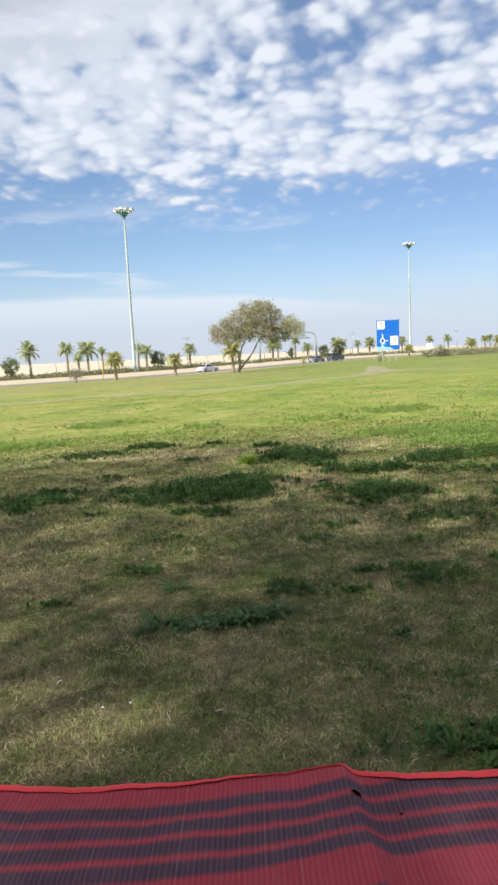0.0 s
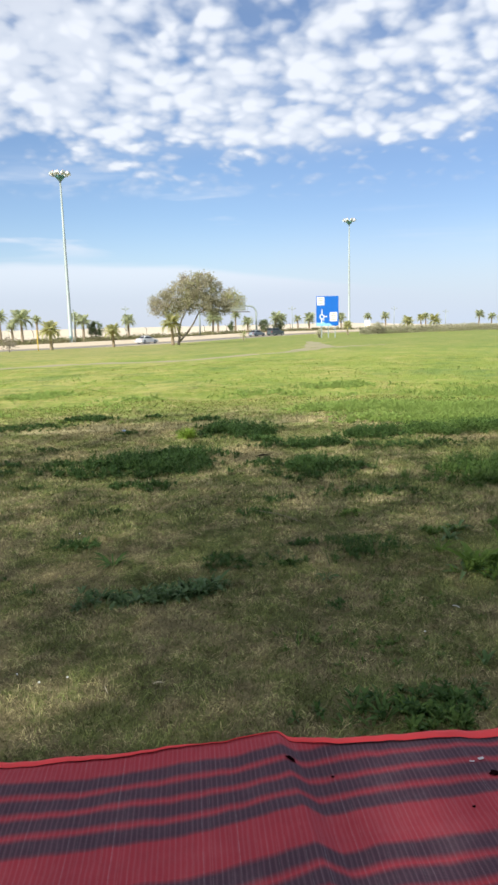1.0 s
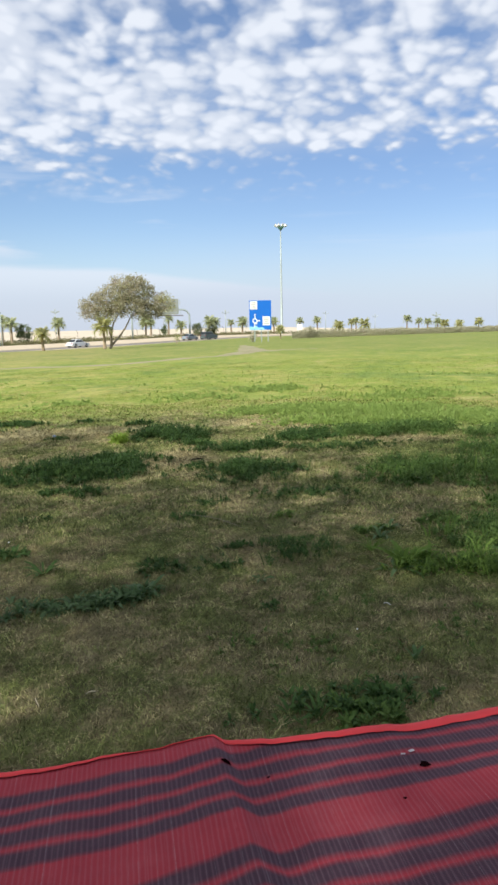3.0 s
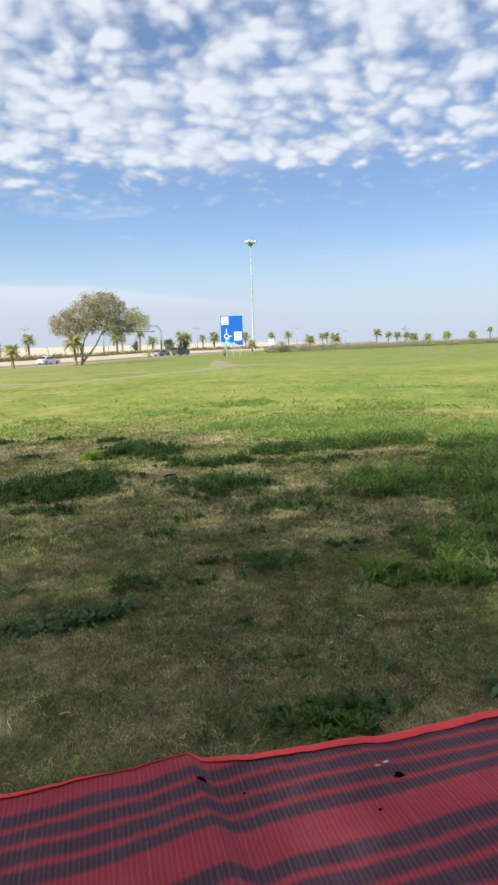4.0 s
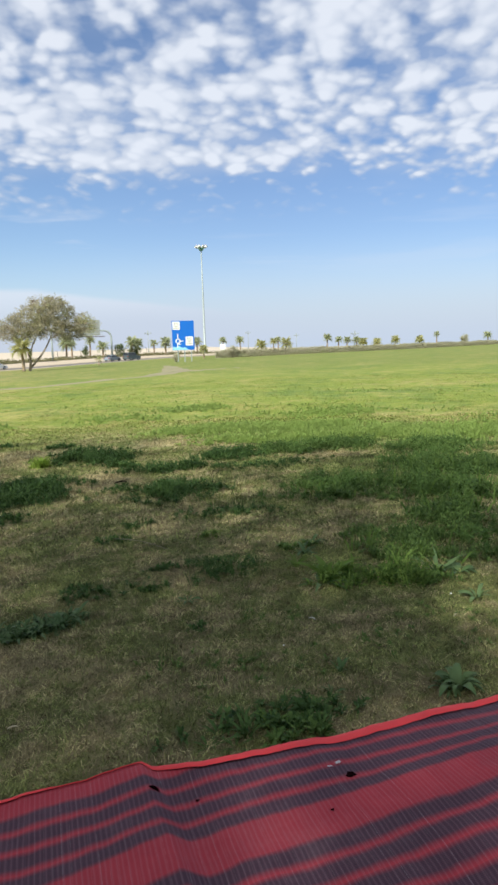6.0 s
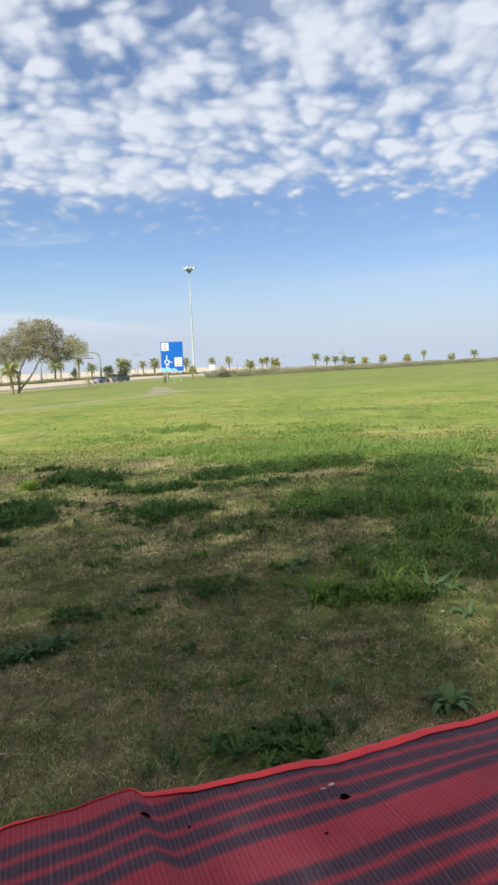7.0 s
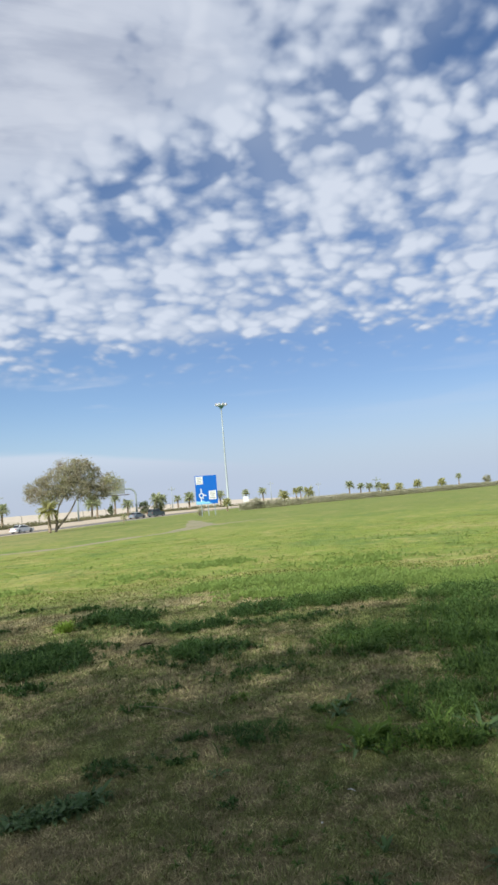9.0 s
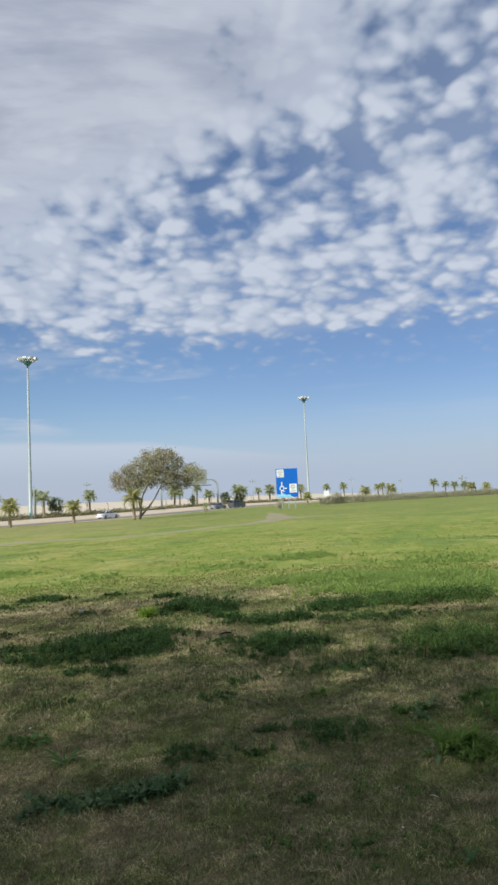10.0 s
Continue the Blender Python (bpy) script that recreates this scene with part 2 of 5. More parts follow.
def turf_blade(name, bias, upward, through_light):
    """Grass blades that take the turf's own drifts of dry and green, each with its own tone."""
    m = bpy.data.materials.new(name)
    m.use_nodes = True
    n = Nodes(m.node_tree)
    geo = n.add("ShaderNodeNewGeometry")
    own, where = geo.outputs["Random Per Island"], geo.outputs["Position"]
    other = n.calc("FRACT", n.calc("MULTIPLY", own, 37.0))
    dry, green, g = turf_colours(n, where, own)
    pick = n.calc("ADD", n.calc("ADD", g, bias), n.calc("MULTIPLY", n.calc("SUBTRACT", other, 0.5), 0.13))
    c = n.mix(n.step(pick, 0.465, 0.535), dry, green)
    # trampled, darker and paler places a hand or two across
    worn = n.step(n.noise(where, 9.0, 6.0, 0.7, 0.6), 0.36, 0.64, 0.60, 1.32)
    rosy = n.calc("MULTIPLY", n.step(n.noise(where, 3.1, 4.0, 0.6, 0.8), 0.55, 0.68), n.calc("MULTIPLY", other, 0.5))
    c = n.mix(rosy, c, rgb(0.34, 0.235, 0.12))
    c = n.mix(1.0, c, n.add("ShaderNodeCombineColor", {0: worn, 1: worn, 2: worn}).outputs[0], "MULTIPLY")
    shine = n.add("ShaderNodeBsdfPrincipled", {"Base Color": c, "Roughness": 0.85, "Specular IOR Level": 0.12, "Normal": n.turned_up(geo.outputs["Normal"], upward)})
    passing = n.add("ShaderNodeBsdfTranslucent", {"Color": c})
    both = n.add("ShaderNodeMixShader", {0: through_light, 1: shine.outputs[0], 2: passing.outputs[0]})
    n.add("ShaderNodeOutputMaterial", {"Surface": both.outputs[0]})
    return m


def sand(n, where):
    c = n.mix(n.noise(where, 0.35, 6.0, 0.6), rgb(0.52, 0.445, 0.33), rgb(0.65, 0.57, 0.45))
    return n.mix(n.step(n.noise(where, 0.08, 4.0), 0.55, 0.7), c, rgb(0.50, 0.43, 0.31)), n.noise(where, 1.5, 6.0)


def median_soil(n, where):
    c = n.mix(n.noise(where, 0.8, 6.0, 0.65), rgb(0.13, 0.12, 0.06), rgb(0.24, 0.20, 0.11))
    return n.mix(n.step(n.noise(where, 0.25, 4.0), 0.45, 0.65), c, rgb(0.13, 0.15, 0.055)), n.noise(where, 4.0, 6.0)


def tarmac(n, where):
    c = n.mix(n.noise(where, 25.0, 5.0, 0.7), rgb(0.16, 0.148, 0.13), rgb(0.22, 0.203, 0.178))
    return n.mix(n.step(n.noise(where, 0.3, 4.0), 0.5, 0.75), c, rgb(0.27, 0.243, 0.20)), n.noise(where, 60.0, 3.0)


def trodden(n, where):
    c = n.mix(n.noise(where, 3.0, 6.0, 0.65), rgb(0.25, 0.225, 0.13), rgb(0.34, 0.31, 0.20))
    return n.mix(n.step(n.noise(where, 0.8, 4.0), 0.52, 0.7), c, rgb(0.21, 0.22, 0.09)), n.noise(where, 12.0, 6.0)


def cream_wall(n, where):
    c = n.mix(n.noise(where, 1.6, 6.0, 0.6), rgb(0.47, 0.385, 0.27), rgb(0.58, 0.49, 0.36))
    return n.mix(n.step(n.noise(where, 0.5, 5.0, 0.7), 0.58, 0.75), c, rgb(0.37, 0.29, 0.20)), n.noise(where, 9.0, 5.0)


def bark(n, where):
    tall = n.add("ShaderNodeMapping", {"Vector": where, "Scale": (6.0, 6.0, 1.2)}).outputs[0]
    k = n.noise(tall, 2.0, 6.0, 0.65)
    return n.mix(k, rgb(0.17, 0.13, 0.09), rgb(0.42, 0.36, 0.28)), k


def palm_bark(n, where):
    rings = n.add("ShaderNodeTexWave", {"Vector": where, "Scale": 2.2, "Distortion": 2.5, "Detail": 3.0}, bands="Z").outputs["Fac"]
    return n.mix(rings, rgb(0.22, 0.16, 0.105), rgb(0.48, 0.38, 0.26)), rings


def woven(n, where):
    """Plastic mat: dark bands in fours on red, a fine rib along the weft and white warp threads."""
    split = n.add("ShaderNodeSeparateXYZ", {0: where})
    sx, sy, _ = split.outputs
    wob = n.calc("MULTIPLY", n.calc("SUBTRACT", n.noise(where, 7.0, 3.0), 0.5), 0.016)
    skew = n.calc("MINIMUM", n.calc("MAXIMUM", n.calc("MULTIPLY", n.calc("SUBTRACT", sx, 0.08), 0.09), -0.03), 0.031)
    back = n.calc("ADD", n.calc("SUBTRACT", n.calc("ADD", skew, 1.327), sy), wob)
    group = n.calc("FLOORED_MODULO", back, 0.3425)
    band = n.calc("FLOORED_MODULO", group, 0.0625)
    dark = n.calc("MULTIPLY", n.step(band, -0.006, 0.015), n.step(band, 0.061, 0.038))
    dark = n.calc("MULTIPLY", dark, n.step(group, 0.242, 0.237))
    dark = n.calc("MULTIPLY", dark, n.step(back, -0.001, 0.001))
    red = n.mix(n.noise(where, 16.0, 6.0, 0.7), rgb(0.24, 0.021, 0.031), rgb(0.38, 0.040, 0.052))
    plum = n.mix(n.noise(where, 12.0, 6.0, 0.7), rgb(0.025, 0.014, 0.023), rgb(0.058, 0.037, 0.050))
    c = n.mix(dark, red, plum)
    weft = n.add("ShaderNodeTexWave", {"Vector": where, "Scale": 90.0, "Distortion": 0.6}, bands="Y").outputs["Fac"]
    c = n.mix(n.calc("MULTIPLY", weft, 0.22), c, n.mix(dark, rgb(0.18, 0.018, 0.03), rgb(0.17, 0.04, 0.065)))
    row = n.calc("FLOOR", n.calc("DIVIDE", sx, 0.0182))
    lane = n.calc("FLOORED_MODULO", n.calc("ADD", sx, n.calc("MULTIPLY", wob, 0.25)), 0.0182)
    thread = n.calc("MULTIPLY", n.step(lane, 0.0, 0.0010), n.step(lane, 0.0034, 0.0016))
    ribs = n.add("ShaderNodeTexWave", {"Vector": where, "Scale": 27.5, "Distortion": 0.8, "Detail": 1.0}, bands="X").outputs["Fac"]
    chance = n.add("ShaderNodeTexWhiteNoise")
    chance.noise_dimensions = "1D"
    n.tree.links.new(row, chance.inputs["W"])
    seen = chance.outputs["Value"]
    fade = n.calc("MULTIPLY", n.step(n.noise(where, 14.0, 4.0), 0.30, 0.62), n.calc("MULTIPLY", n.step(n.noise(where, 160.0, 2.0), 0.38, 0.6, 0.35, 1.0), n.calc("ADD", 0.05, n.calc("MULTIPLY", n.calc("POWER", seen, 9.0), 0.24))))
    c = n.mix(n.calc("MULTIPLY", thread, fade), c, rgb(0.62, 0.55, 0.57))
    c = n.mix(n.calc("MULTIPLY", n.calc("POWER", ribs, 3.0), 0.08), c, rgb(0.46, 0.30, 0.34))
    dust = n.step(n.noise(where, 3.0, 7.0, 0.7), 0.50, 0.78)
    c = n.mix(n.calc("MULTIPLY", dust, 0.09), c, rgb(0.42, 0.33, 0.31))
    return c, n.calc("ADD", n.calc("MULTIPLY", weft, 0.5), thread)


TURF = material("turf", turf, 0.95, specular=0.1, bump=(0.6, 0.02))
SAND = material("sand", sand, 0.95, specular=0.1, bump=(0.4, 0.1))
MEDIAN = material("median_soil", median_soil, 0.95, specular=0.1, bump=(0.5, 0.1))
ASPHALT = material("asphalt", tarmac, 0.85, bump=(0.2, 0.01))
PATH_DIRT = material("trodden_earth", trodden, 0.95, specular=0.1, bump=(0.4, 0.02))
CREAM = material("cream_stone", cream_wall, 0.85, bump=(0.2, 0.02))
BARK = material("pale_bark", bark, 0.9, bump=(0.5, 0.03))
PALM_BARK = material("palm_bark", palm_bark, 0.95, bump=(0.6, 0.04))
MAT_WEAVE = material("woven_plastic", woven, 0.62, specular=0.14, bump=(0.35, 0.0012))
HEM = paint("red_hem_tape", (0.64, 0.043, 0.046), 0.12, 20.0, 0.6, dirt=(0.38, 0.05, 0.06), dirty=0.3)
DRY_BLADE = turf_blade("dry_grass_blade", -0.012, 0.12, 0.25)
GREEN_BLADE = turf_blade("green_grass_blade", 0.03, 0.12, 0.28)
FIELD_BLADE = turf_blade("field_grass_blade", 0.0, 0.8, 0.12)
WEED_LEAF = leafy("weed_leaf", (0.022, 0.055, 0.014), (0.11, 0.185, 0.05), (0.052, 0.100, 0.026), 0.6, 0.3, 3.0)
# lighter than weed_leaf: sun dapples on the right-hand weeds are in the colour
MEADOW_LEAF = leafy("meadow_leaf", (0.036, 0.080, 0.018), (0.185, 0.275, 0.070), (0.095, 0.165, 0.040), 0.6, 0.35, 2.5)
BROAD_LEAF = leafy("broad_leaf", (0.026, 0.060, 0.020), (0.16, 0.235, 0.095), (0.075, 0.130, 0.046), 0.5, 0.3, 7.0)
# tuft leaf with the sunlight that falls on it mixed into the colour
SUNLIT_TUFT_LEAF = leafy("sunlit_yellow_green_leaf", (0.15, 0.25, 0.035), (0.38, 0.50, 0.09), (0.27, 0.38, 0.055), 0.6, 0.45, 6.0)
LIME_LEAF = leafy("lime_leaf", (0.035, 0.085, 0.018), (0.21, 0.31, 0.065), (0.115, 0.19, 0.035), 0.6, 0.45, 6.0)
TREE_LEAF = leafy("olive_tree_leaf", (0.26, 0.245, 0.15), (0.50, 0.465, 0.32), (0.41, 0.41, 0.19), 0.8, 0.45, 0.28, 0.3)
POD = leafy("dry_pod", (0.24, 0.18, 0.12), (0.46, 0.37, 0.27), (0.33, 0.26, 0.18), 0.8, 0.35, 0.4)
# field weeds, tones raised to paint in full sun and lift self-shadow
SUNLIT_FIELD_LEAF = leafy("sunlit_field_weed_leaf", (0.22, 0.335, 0.075), (0.40, 0.51, 0.14), (0.30, 0.42, 0.10), 0.7, 0.42, 0.8, 0.92)
SHADE_LEAF = leafy("shade_tree_leaf", (0.04, 0.07, 0.02), (0.10, 0.15, 0.04), (0.07, 0.11, 0.03), 0.6, 0.12, 0.5)
# both palm colours are paler than real fronds: distance haze is painted in
HAZY_PALM_LEAF = leafy("hazy_palm_frond", (0.42, 0.46, 0.27), (0.62, 0.64, 0.41), (0.51, 0.54, 0.32), 0.8, 0.6, 0.5, 0.3)
HAZY_YOUNG_PALM = leafy("hazy_young_palm_frond", (0.46, 0.46, 0.21), (0.62, 0.60, 0.32), (0.54, 0.53, 0.26), 0.8, 0.6, 0.5, 0.3)
BUSH_LEAF = leafy("bush_leaf", (0.12, 0.16, 0.075), (0.26, 0.30, 0.14), (0.18, 0.22, 0.10), 0.8, 0.35, 0.6, 0.4)
# dusty olive, lightened further to paint the haze over the far hedge
HAZY_HEDGE_LEAF = leafy("hazy_hedge_leaf", (0.39, 0.385, 0.23), (0.53, 0.51, 0.33), (0.46, 0.45, 0.27), 0.8, 0.25, 0.3, 0.7)
COVER_LEAF = leafy("cover_leaf", (0.13, 0.125, 0.06), (0.27, 0.24, 0.13), (0.18, 0.185, 0.08), 0.8, 0.3, 0.3, 0.4)
DRY_TWIG = leafy("dry_twig", (0.20, 0.17, 0.13), (0.38, 0.34, 0.27), (0.28, 0.25, 0.19), 0.8, 0.2, 0.5)
STEEL = paint("galvanised_steel", (0.36, 0.41, 0.39), 0.08, 1.2, 0.55, 0.3, dirty=0.15)
GREEN_STEEL = paint("green_painted_steel", (0.10, 0.24, 0.21), 0.1, 2.0, 0.5, dirty=0.1)
LAMP_FACE = paint("white_lamp_housing", (0.80, 0.81, 0.80), 0.04, 4.0, 0.35, dirty=0.1)
RUST = paint("faded_red_cap", (0.50, 0.30, 0.27), 0.1, 3.0, 0.6, dirty=0.2)
SIGN_BLUE = paint("blue_sign_sheet", (0.012, 0.13, 0.52), 0.08, 0.8, 0.4, dirt=(0.05, 0.2, 0.5), dirty=0.2)
SIGN_WHITE = paint("white_sign_sheet", (0.80, 0.80, 0.76), 0.04, 2.0, 0.5, dirty=0.15)
SIGN_GREY = paint("weathered_panel_back", (0.27, 0.29, 0.255), 0.12, 0.7, 0.6, dirty=0.3)
INK = paint("grey_lettering", (0.30, 0.29, 0.26), 0.1, 5.0, 0.6)
PEELED = paint("peeled_pale_blue", (0.28, 0.60, 0.80), 0.15, 2.5, 0.6, dirty=0.2)
FENCE = paint("dark_fence_post", (0.12, 0.10, 0.085), 0.2, 2.0, 0.8)
YELLOW = paint("yellow_paint", (0.75, 0.52, 0.05), 0.1, 3.0, 0.5)
WHITE_CAR = paint("white_car_paint", (0.82, 0.82, 0.80), 0.03, 2.0, 0.25, dirty=0.08)
SILVER_CAR = paint("silver_blue_car_paint", (0.36, 0.42, 0.46), 0.05, 2.0, 0.3, 0.4, dirty=0.1)
DARK_CAR = paint("dark_green_grey_car_paint", (0.10, 0.125, 0.125), 0.08, 2.0, 0.3, 0.2, dirty=0.15)
GLASS = paint("dark_car_glass", (0.03, 0.035, 0.04), 0.1, 3.0, 0.08, dirty=0.05)
RUBBER = paint("tyre_rubber", (0.025, 0.025, 0.025), 0.2, 6.0, 0.9, dirty=0.3)
ALLOY = paint("alloy_rim", (0.45, 0.45, 0.46), 0.1, 6.0, 0.35, 0.8, dirty=0.15)
LENS = paint("car_lamp_lens", (0.75, 0.72, 0.66), 0.05, 6.0, 0.15, dirty=0.05)
TAIL = paint("red_car_lamp", (0.35, 0.02, 0.02), 0.05, 6.0, 0.2, dirty=0.05)
STRAW = paint("dry_straw", (0.58, 0.50, 0.34), 0.15, 40.0, 0.8, dirty=0.1)
PALE_BIT = paint("pale_litter", (0.72, 0.71, 0.67), 0.06, 30.0, 0.7, dirty=0.1)
SCRAP = paint("torn_plastic_scrap", (0.48, 0.45, 0.45), 0.2, 90.0, 0.6, dirty=0.3)
BLUE_BIT = paint("blue_plastic", (0.20, 0.28, 0.42), 0.1, 20.0, 0.4, dirty=0.1)
SCORCH = material("scorched_plastic", lambda n, where: n.mix(n.noise(where, 260.0, 3.0), rgb(0.002, 0.001, 0.001), rgb(0.012, 0.003, 0.004)), 1.0, specular=0.0)
CHAR = paint("dark_stick", (0.006, 0.005, 0.004), 0.2, 30.0, 1.0, dirty=0.0)


# ---- building helpers ----
rng = np.random.default_rng(7)


def mesh_arrays(name, verts, quads=(), tris=(), smooth=False):
    """A mesh straight from arrays of corners and faces."""
    verts = np.asarray(verts, np.float32).reshape(-1, 3)
    quads, tris = np.asarray(quads, np.int32).reshape(-1, 4), np.asarray(tris, np.int32).reshape(-1, 3)
    me = bpy.data.meshes.new(name)
    me.vertices.add(len(verts))
    me.vertices.foreach_set("co", verts.ravel())
    loops = np.concatenate([quads.ravel(), tris.ravel()]).astype(np.int32)
    me.loops.add(len(loops))
    me.loops.foreach_set("vertex_index", loops)
    me.polygons.add(len(quads) + len(tris))
    starts = np.concatenate([np.arange(len(quads)) * 4, len(quads) * 4 + np.arange(len(tris)) * 3]).astype(np.int32)
    me.polygons.foreach_set("loop_start", starts)
    if smooth:
        me.polygons.foreach_set("use_smooth", np.ones(len(me.polygons), bool))
    me.update(calc_edges=True)
    me.validate()
    return me


def part(name, shape, mat, parent=None, label="", smooth=False):
    """One mesh object from a bmesh or a mesh, under a thing or a part."""
    if isinstance(shape, bmesh.types.BMesh):
        me = bpy.data.meshes.new(name)
        shape.to_mesh(me)
        shape.free()
        if smooth:
            for p in me.polygons:
                p.use_smooth = True
    else:
        me = shape
    if mat is not None and not me.materials:
        me.materials.append(mat)
    ob = new(name, me)
    if parent is not None:
        ob.parent = parent
    if label:
        ob["label"] = label
    return ob


def thing(name, label, category, m=None, group="", kind=""):
    ob = tagged(new(name), label, category, group, kind)
    ob.empty_display_size = 0.1
    ob.matrix_basis = m or Matrix()
    return ob


def box(bm, cx, cy, cz, sx, sy, sz, bevel=0.0, m=None):
    made = bmesh.ops.create_cube(bm, size=1.0, matrix=(m or Matrix()) @ Matrix.LocRotScale((cx, cy, cz), None, (sx, sy, sz)))
    if bevel:
        edges = list({e for vert in made["verts"] for e in vert.link_edges})
        bmesh.ops.bevel(bm, geom=edges, offset=bevel, segments=2, affect="EDGES", profile=0.6)
    return bm


def one_box(*args, **more):
    return box(bmesh.new(), *args, **more)


def tube(bm, points, radii, sides=8, cap=True):
    """A tapered tube along a line of points."""
    rings = []
    for i, p in enumerate(points):
        p = Vector(p)
        ahead = Vector(points[min(i + 1, len(points) - 1)]) - Vector(points[max(i - 1, 0)])
        q = ahead.to_track_quat("Z", "Y")
        rings.append([bm.verts.new(p + q @ Vector((math.cos(a) * radii[i], math.sin(a) * radii[i], 0))) for a in [2 * math.pi * k / sides for k in range(sides)]])
    for a, b in zip(rings, rings[1:]):
        for k in range(sides):
            f = bm.faces.new((a[k], a[(k + 1) % sides], b[(k + 1) % sides], b[k]))
            f.smooth = True
    if cap:
        bm.faces.new(rings[0][::-1])
        bm.faces.new(rings[-1])
    return bm


def wave(x, y, size, seed):
    """Smooth wandering values from -1 to 1 over the plan."""
    r = np.random.default_rng(seed)
    total = np.zeros_like(np.asarray(x, float))
    for k in range(7):
        a, phase, f = r.uniform(0, 2 * np.pi), r.uniform(0, 2 * np.pi), r.uniform(0.6, 2.2) / size
        total = total + np.sin((np.cos(a) * x + np.sin(a) * y) * 2 * np.pi * f + phase) / 7 ** 0.5
    return np.clip(total / 1.2, -1, 1)


# ---- lie of the land ----
FALL_AZ = (-40, -25, -20, 0, 11.5, 24, 36, 60)
FALL = (0.021, 0.021, 0.0205, 0.0180, 0.0130, 0.0108, 0.0092, 0.008)
ROAD = [(-160, -59), (-98, 20), (-36, 99), (-7, 131), (14, 156), (38, 180), (90, 206), (200, 238), (420, 280)]
NEAR_EDGE, FAR_EDGE, CAMBER, STEP = -6.0, 7.5, 0.003, 0.45


def lie(x, y):
    """Height of the natural ground."""
    x, y = np.asarray(x, float), np.asarray(y, float)
    d, a = np.hypot(x, y), np.degrees(np.arctan2(x, np.maximum(y, 1e-3)))
    low = np.interp(a, FALL_AZ, FALL) * np.clip(d - 8, 0, 110)
    low = low + 0.006 * np.clip(d - 230, 0, 6000) * np.clip((a - 13) / 8, 0, 1) * np.clip((70 - a) / 10, 0, 1)
    swell = 0.02 * wave(x, y, 3.0, 3) * np.clip((d - 2.5) / 6, 0, 1) + 0.05 * wave(x, y, 14.0, 4) * np.clip((d - 12) / 20, 0, 1)
    return -low + swell * np.clip((100 - d) / 30, 0, 1)


def across(x, y):
    """Signed distance from the road's centre line, positive beyond it."""
    x, y = np.asarray(x, float), np.asarray(y, float)
    best, side = np.full(x.shape, 1e9), np.zeros(x.shape)
    for (ax, ay), (bx, by) in zip(ROAD, ROAD[1:]):
        dx, dy = bx - ax, by - ay
        k = np.clip(((x - ax) * dx + (y - ay) * dy) / (dx * dx + dy * dy), 0, 1)
        px, py = x - ax - k * dx, y - ay - k * dy
        d = np.hypot(px, py)
        s = np.where(py * dx - px * dy >= 0, d, -d)
        side = np.where(d < best, s, side)
        best = np.minimum(best, d)
    return side


def raised(x):
    """How far the ground beyond the road is lifted, along the road."""
    return 1.0 - np.clip((np.asarray(x, float) - 25) / 50, 0, 1)


def surface(x, y):
    """Height of the ground as built, with the road bed and the raised median beyond it."""
    z, off = lie(x, y), across(x, y)
    bed = z + CAMBER * (off - NEAR_EDGE) * raised(x) - 0.16
    top = z + (CAMBER * (FAR_EDGE - NEAR_EDGE) + STEP) * raised(x)
    rise = np.clip((off - FAR_EDGE - 0.6) / 4.4, 0, 1)
    z = np.where(off > NEAR_EDGE + 0.5, bed, z)
    z = np.where(off > FAR_EDGE + 0.3, bed * (1 - rise) + (top - 0.06) * rise, z)
    dune = np.clip((off - 62) / 22, 0, 1)
    dune = dune * dune * (3 - 2 * dune)
    ridge = (1.35 + 0.30 * wave(x, y, 60.0, 11)) * np.clip((40 - np.asarray(x, float)) / 70, 0.0, 1)
    return z + dune * ridge


def ground_z(x, y):
    return float(surface(np.array([x]), np.array([y]))[0])


# ---- ground: one sheet to the horizon ----
def build_ground():
    azimuths = np.radians(np.concatenate([np.arange(-180, -32, 6.0), np.arange(-32, 54, 0.4), np.arange(54, 180, 6.0)]))
    radii = np.concatenate([[0.35], 0.35 * 1.055 ** np.arange(1, 92), np.arange(48.5, 92, 2.2), np.arange(92, 262, 1.5), 262 * 1.09 ** np.arange(1, 35)])
    a, r = np.meshgrid(azimuths, radii, indexing="ij")
    x, y = r * np.sin(a), r * np.cos(a)
    z = surface(x.ravel(), y.ravel()).reshape(x.shape)
    na, nr = x.shape
    grid = np.arange(na * nr).reshape(na, nr)
    nxt = np.roll(grid, -1, axis=0)
    quads = np.stack([grid[:, :-1], grid[:, 1:], nxt[:, 1:], nxt[:, :-1]], -1).reshape(-1, 4)[:, ::-1]
    verts = np.stack([x, y, z], -1).reshape(-1, 3)
    centre = np.array([[0.0, 0.0, ground_z(0, 0)]])
    tris = np.stack([np.full(na, na * nr), nxt[:, 0], grid[:, 0]], -1)
    me = mesh_arrays("ground", np.concatenate([verts, centre]), quads, tris, True)
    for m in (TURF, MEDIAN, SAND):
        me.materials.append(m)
    middle = verts[quads].mean(1)
    off = across(middle[:, 0], middle[:, 1])
    wander = 5 * wave(middle[:, 0], middle[:, 1], 25.0, 21)
    far = np.hypot(middle[:, 0], middle[:, 1]) > 420
    which = np.where(off + wander > 46, 2, np.where(off > FAR_EDGE, 1, np.where(far, 2, 0)))
    me.polygons.foreach_set("material_index", np.concatenate([which, np.zeros(len(tris), int)]).astype(np.int32))
    return tagged(part("ground", me, None), "patchy park turf with dry and green grass, sandy desert beyond the road", "ground", kind="structure")


build_ground()


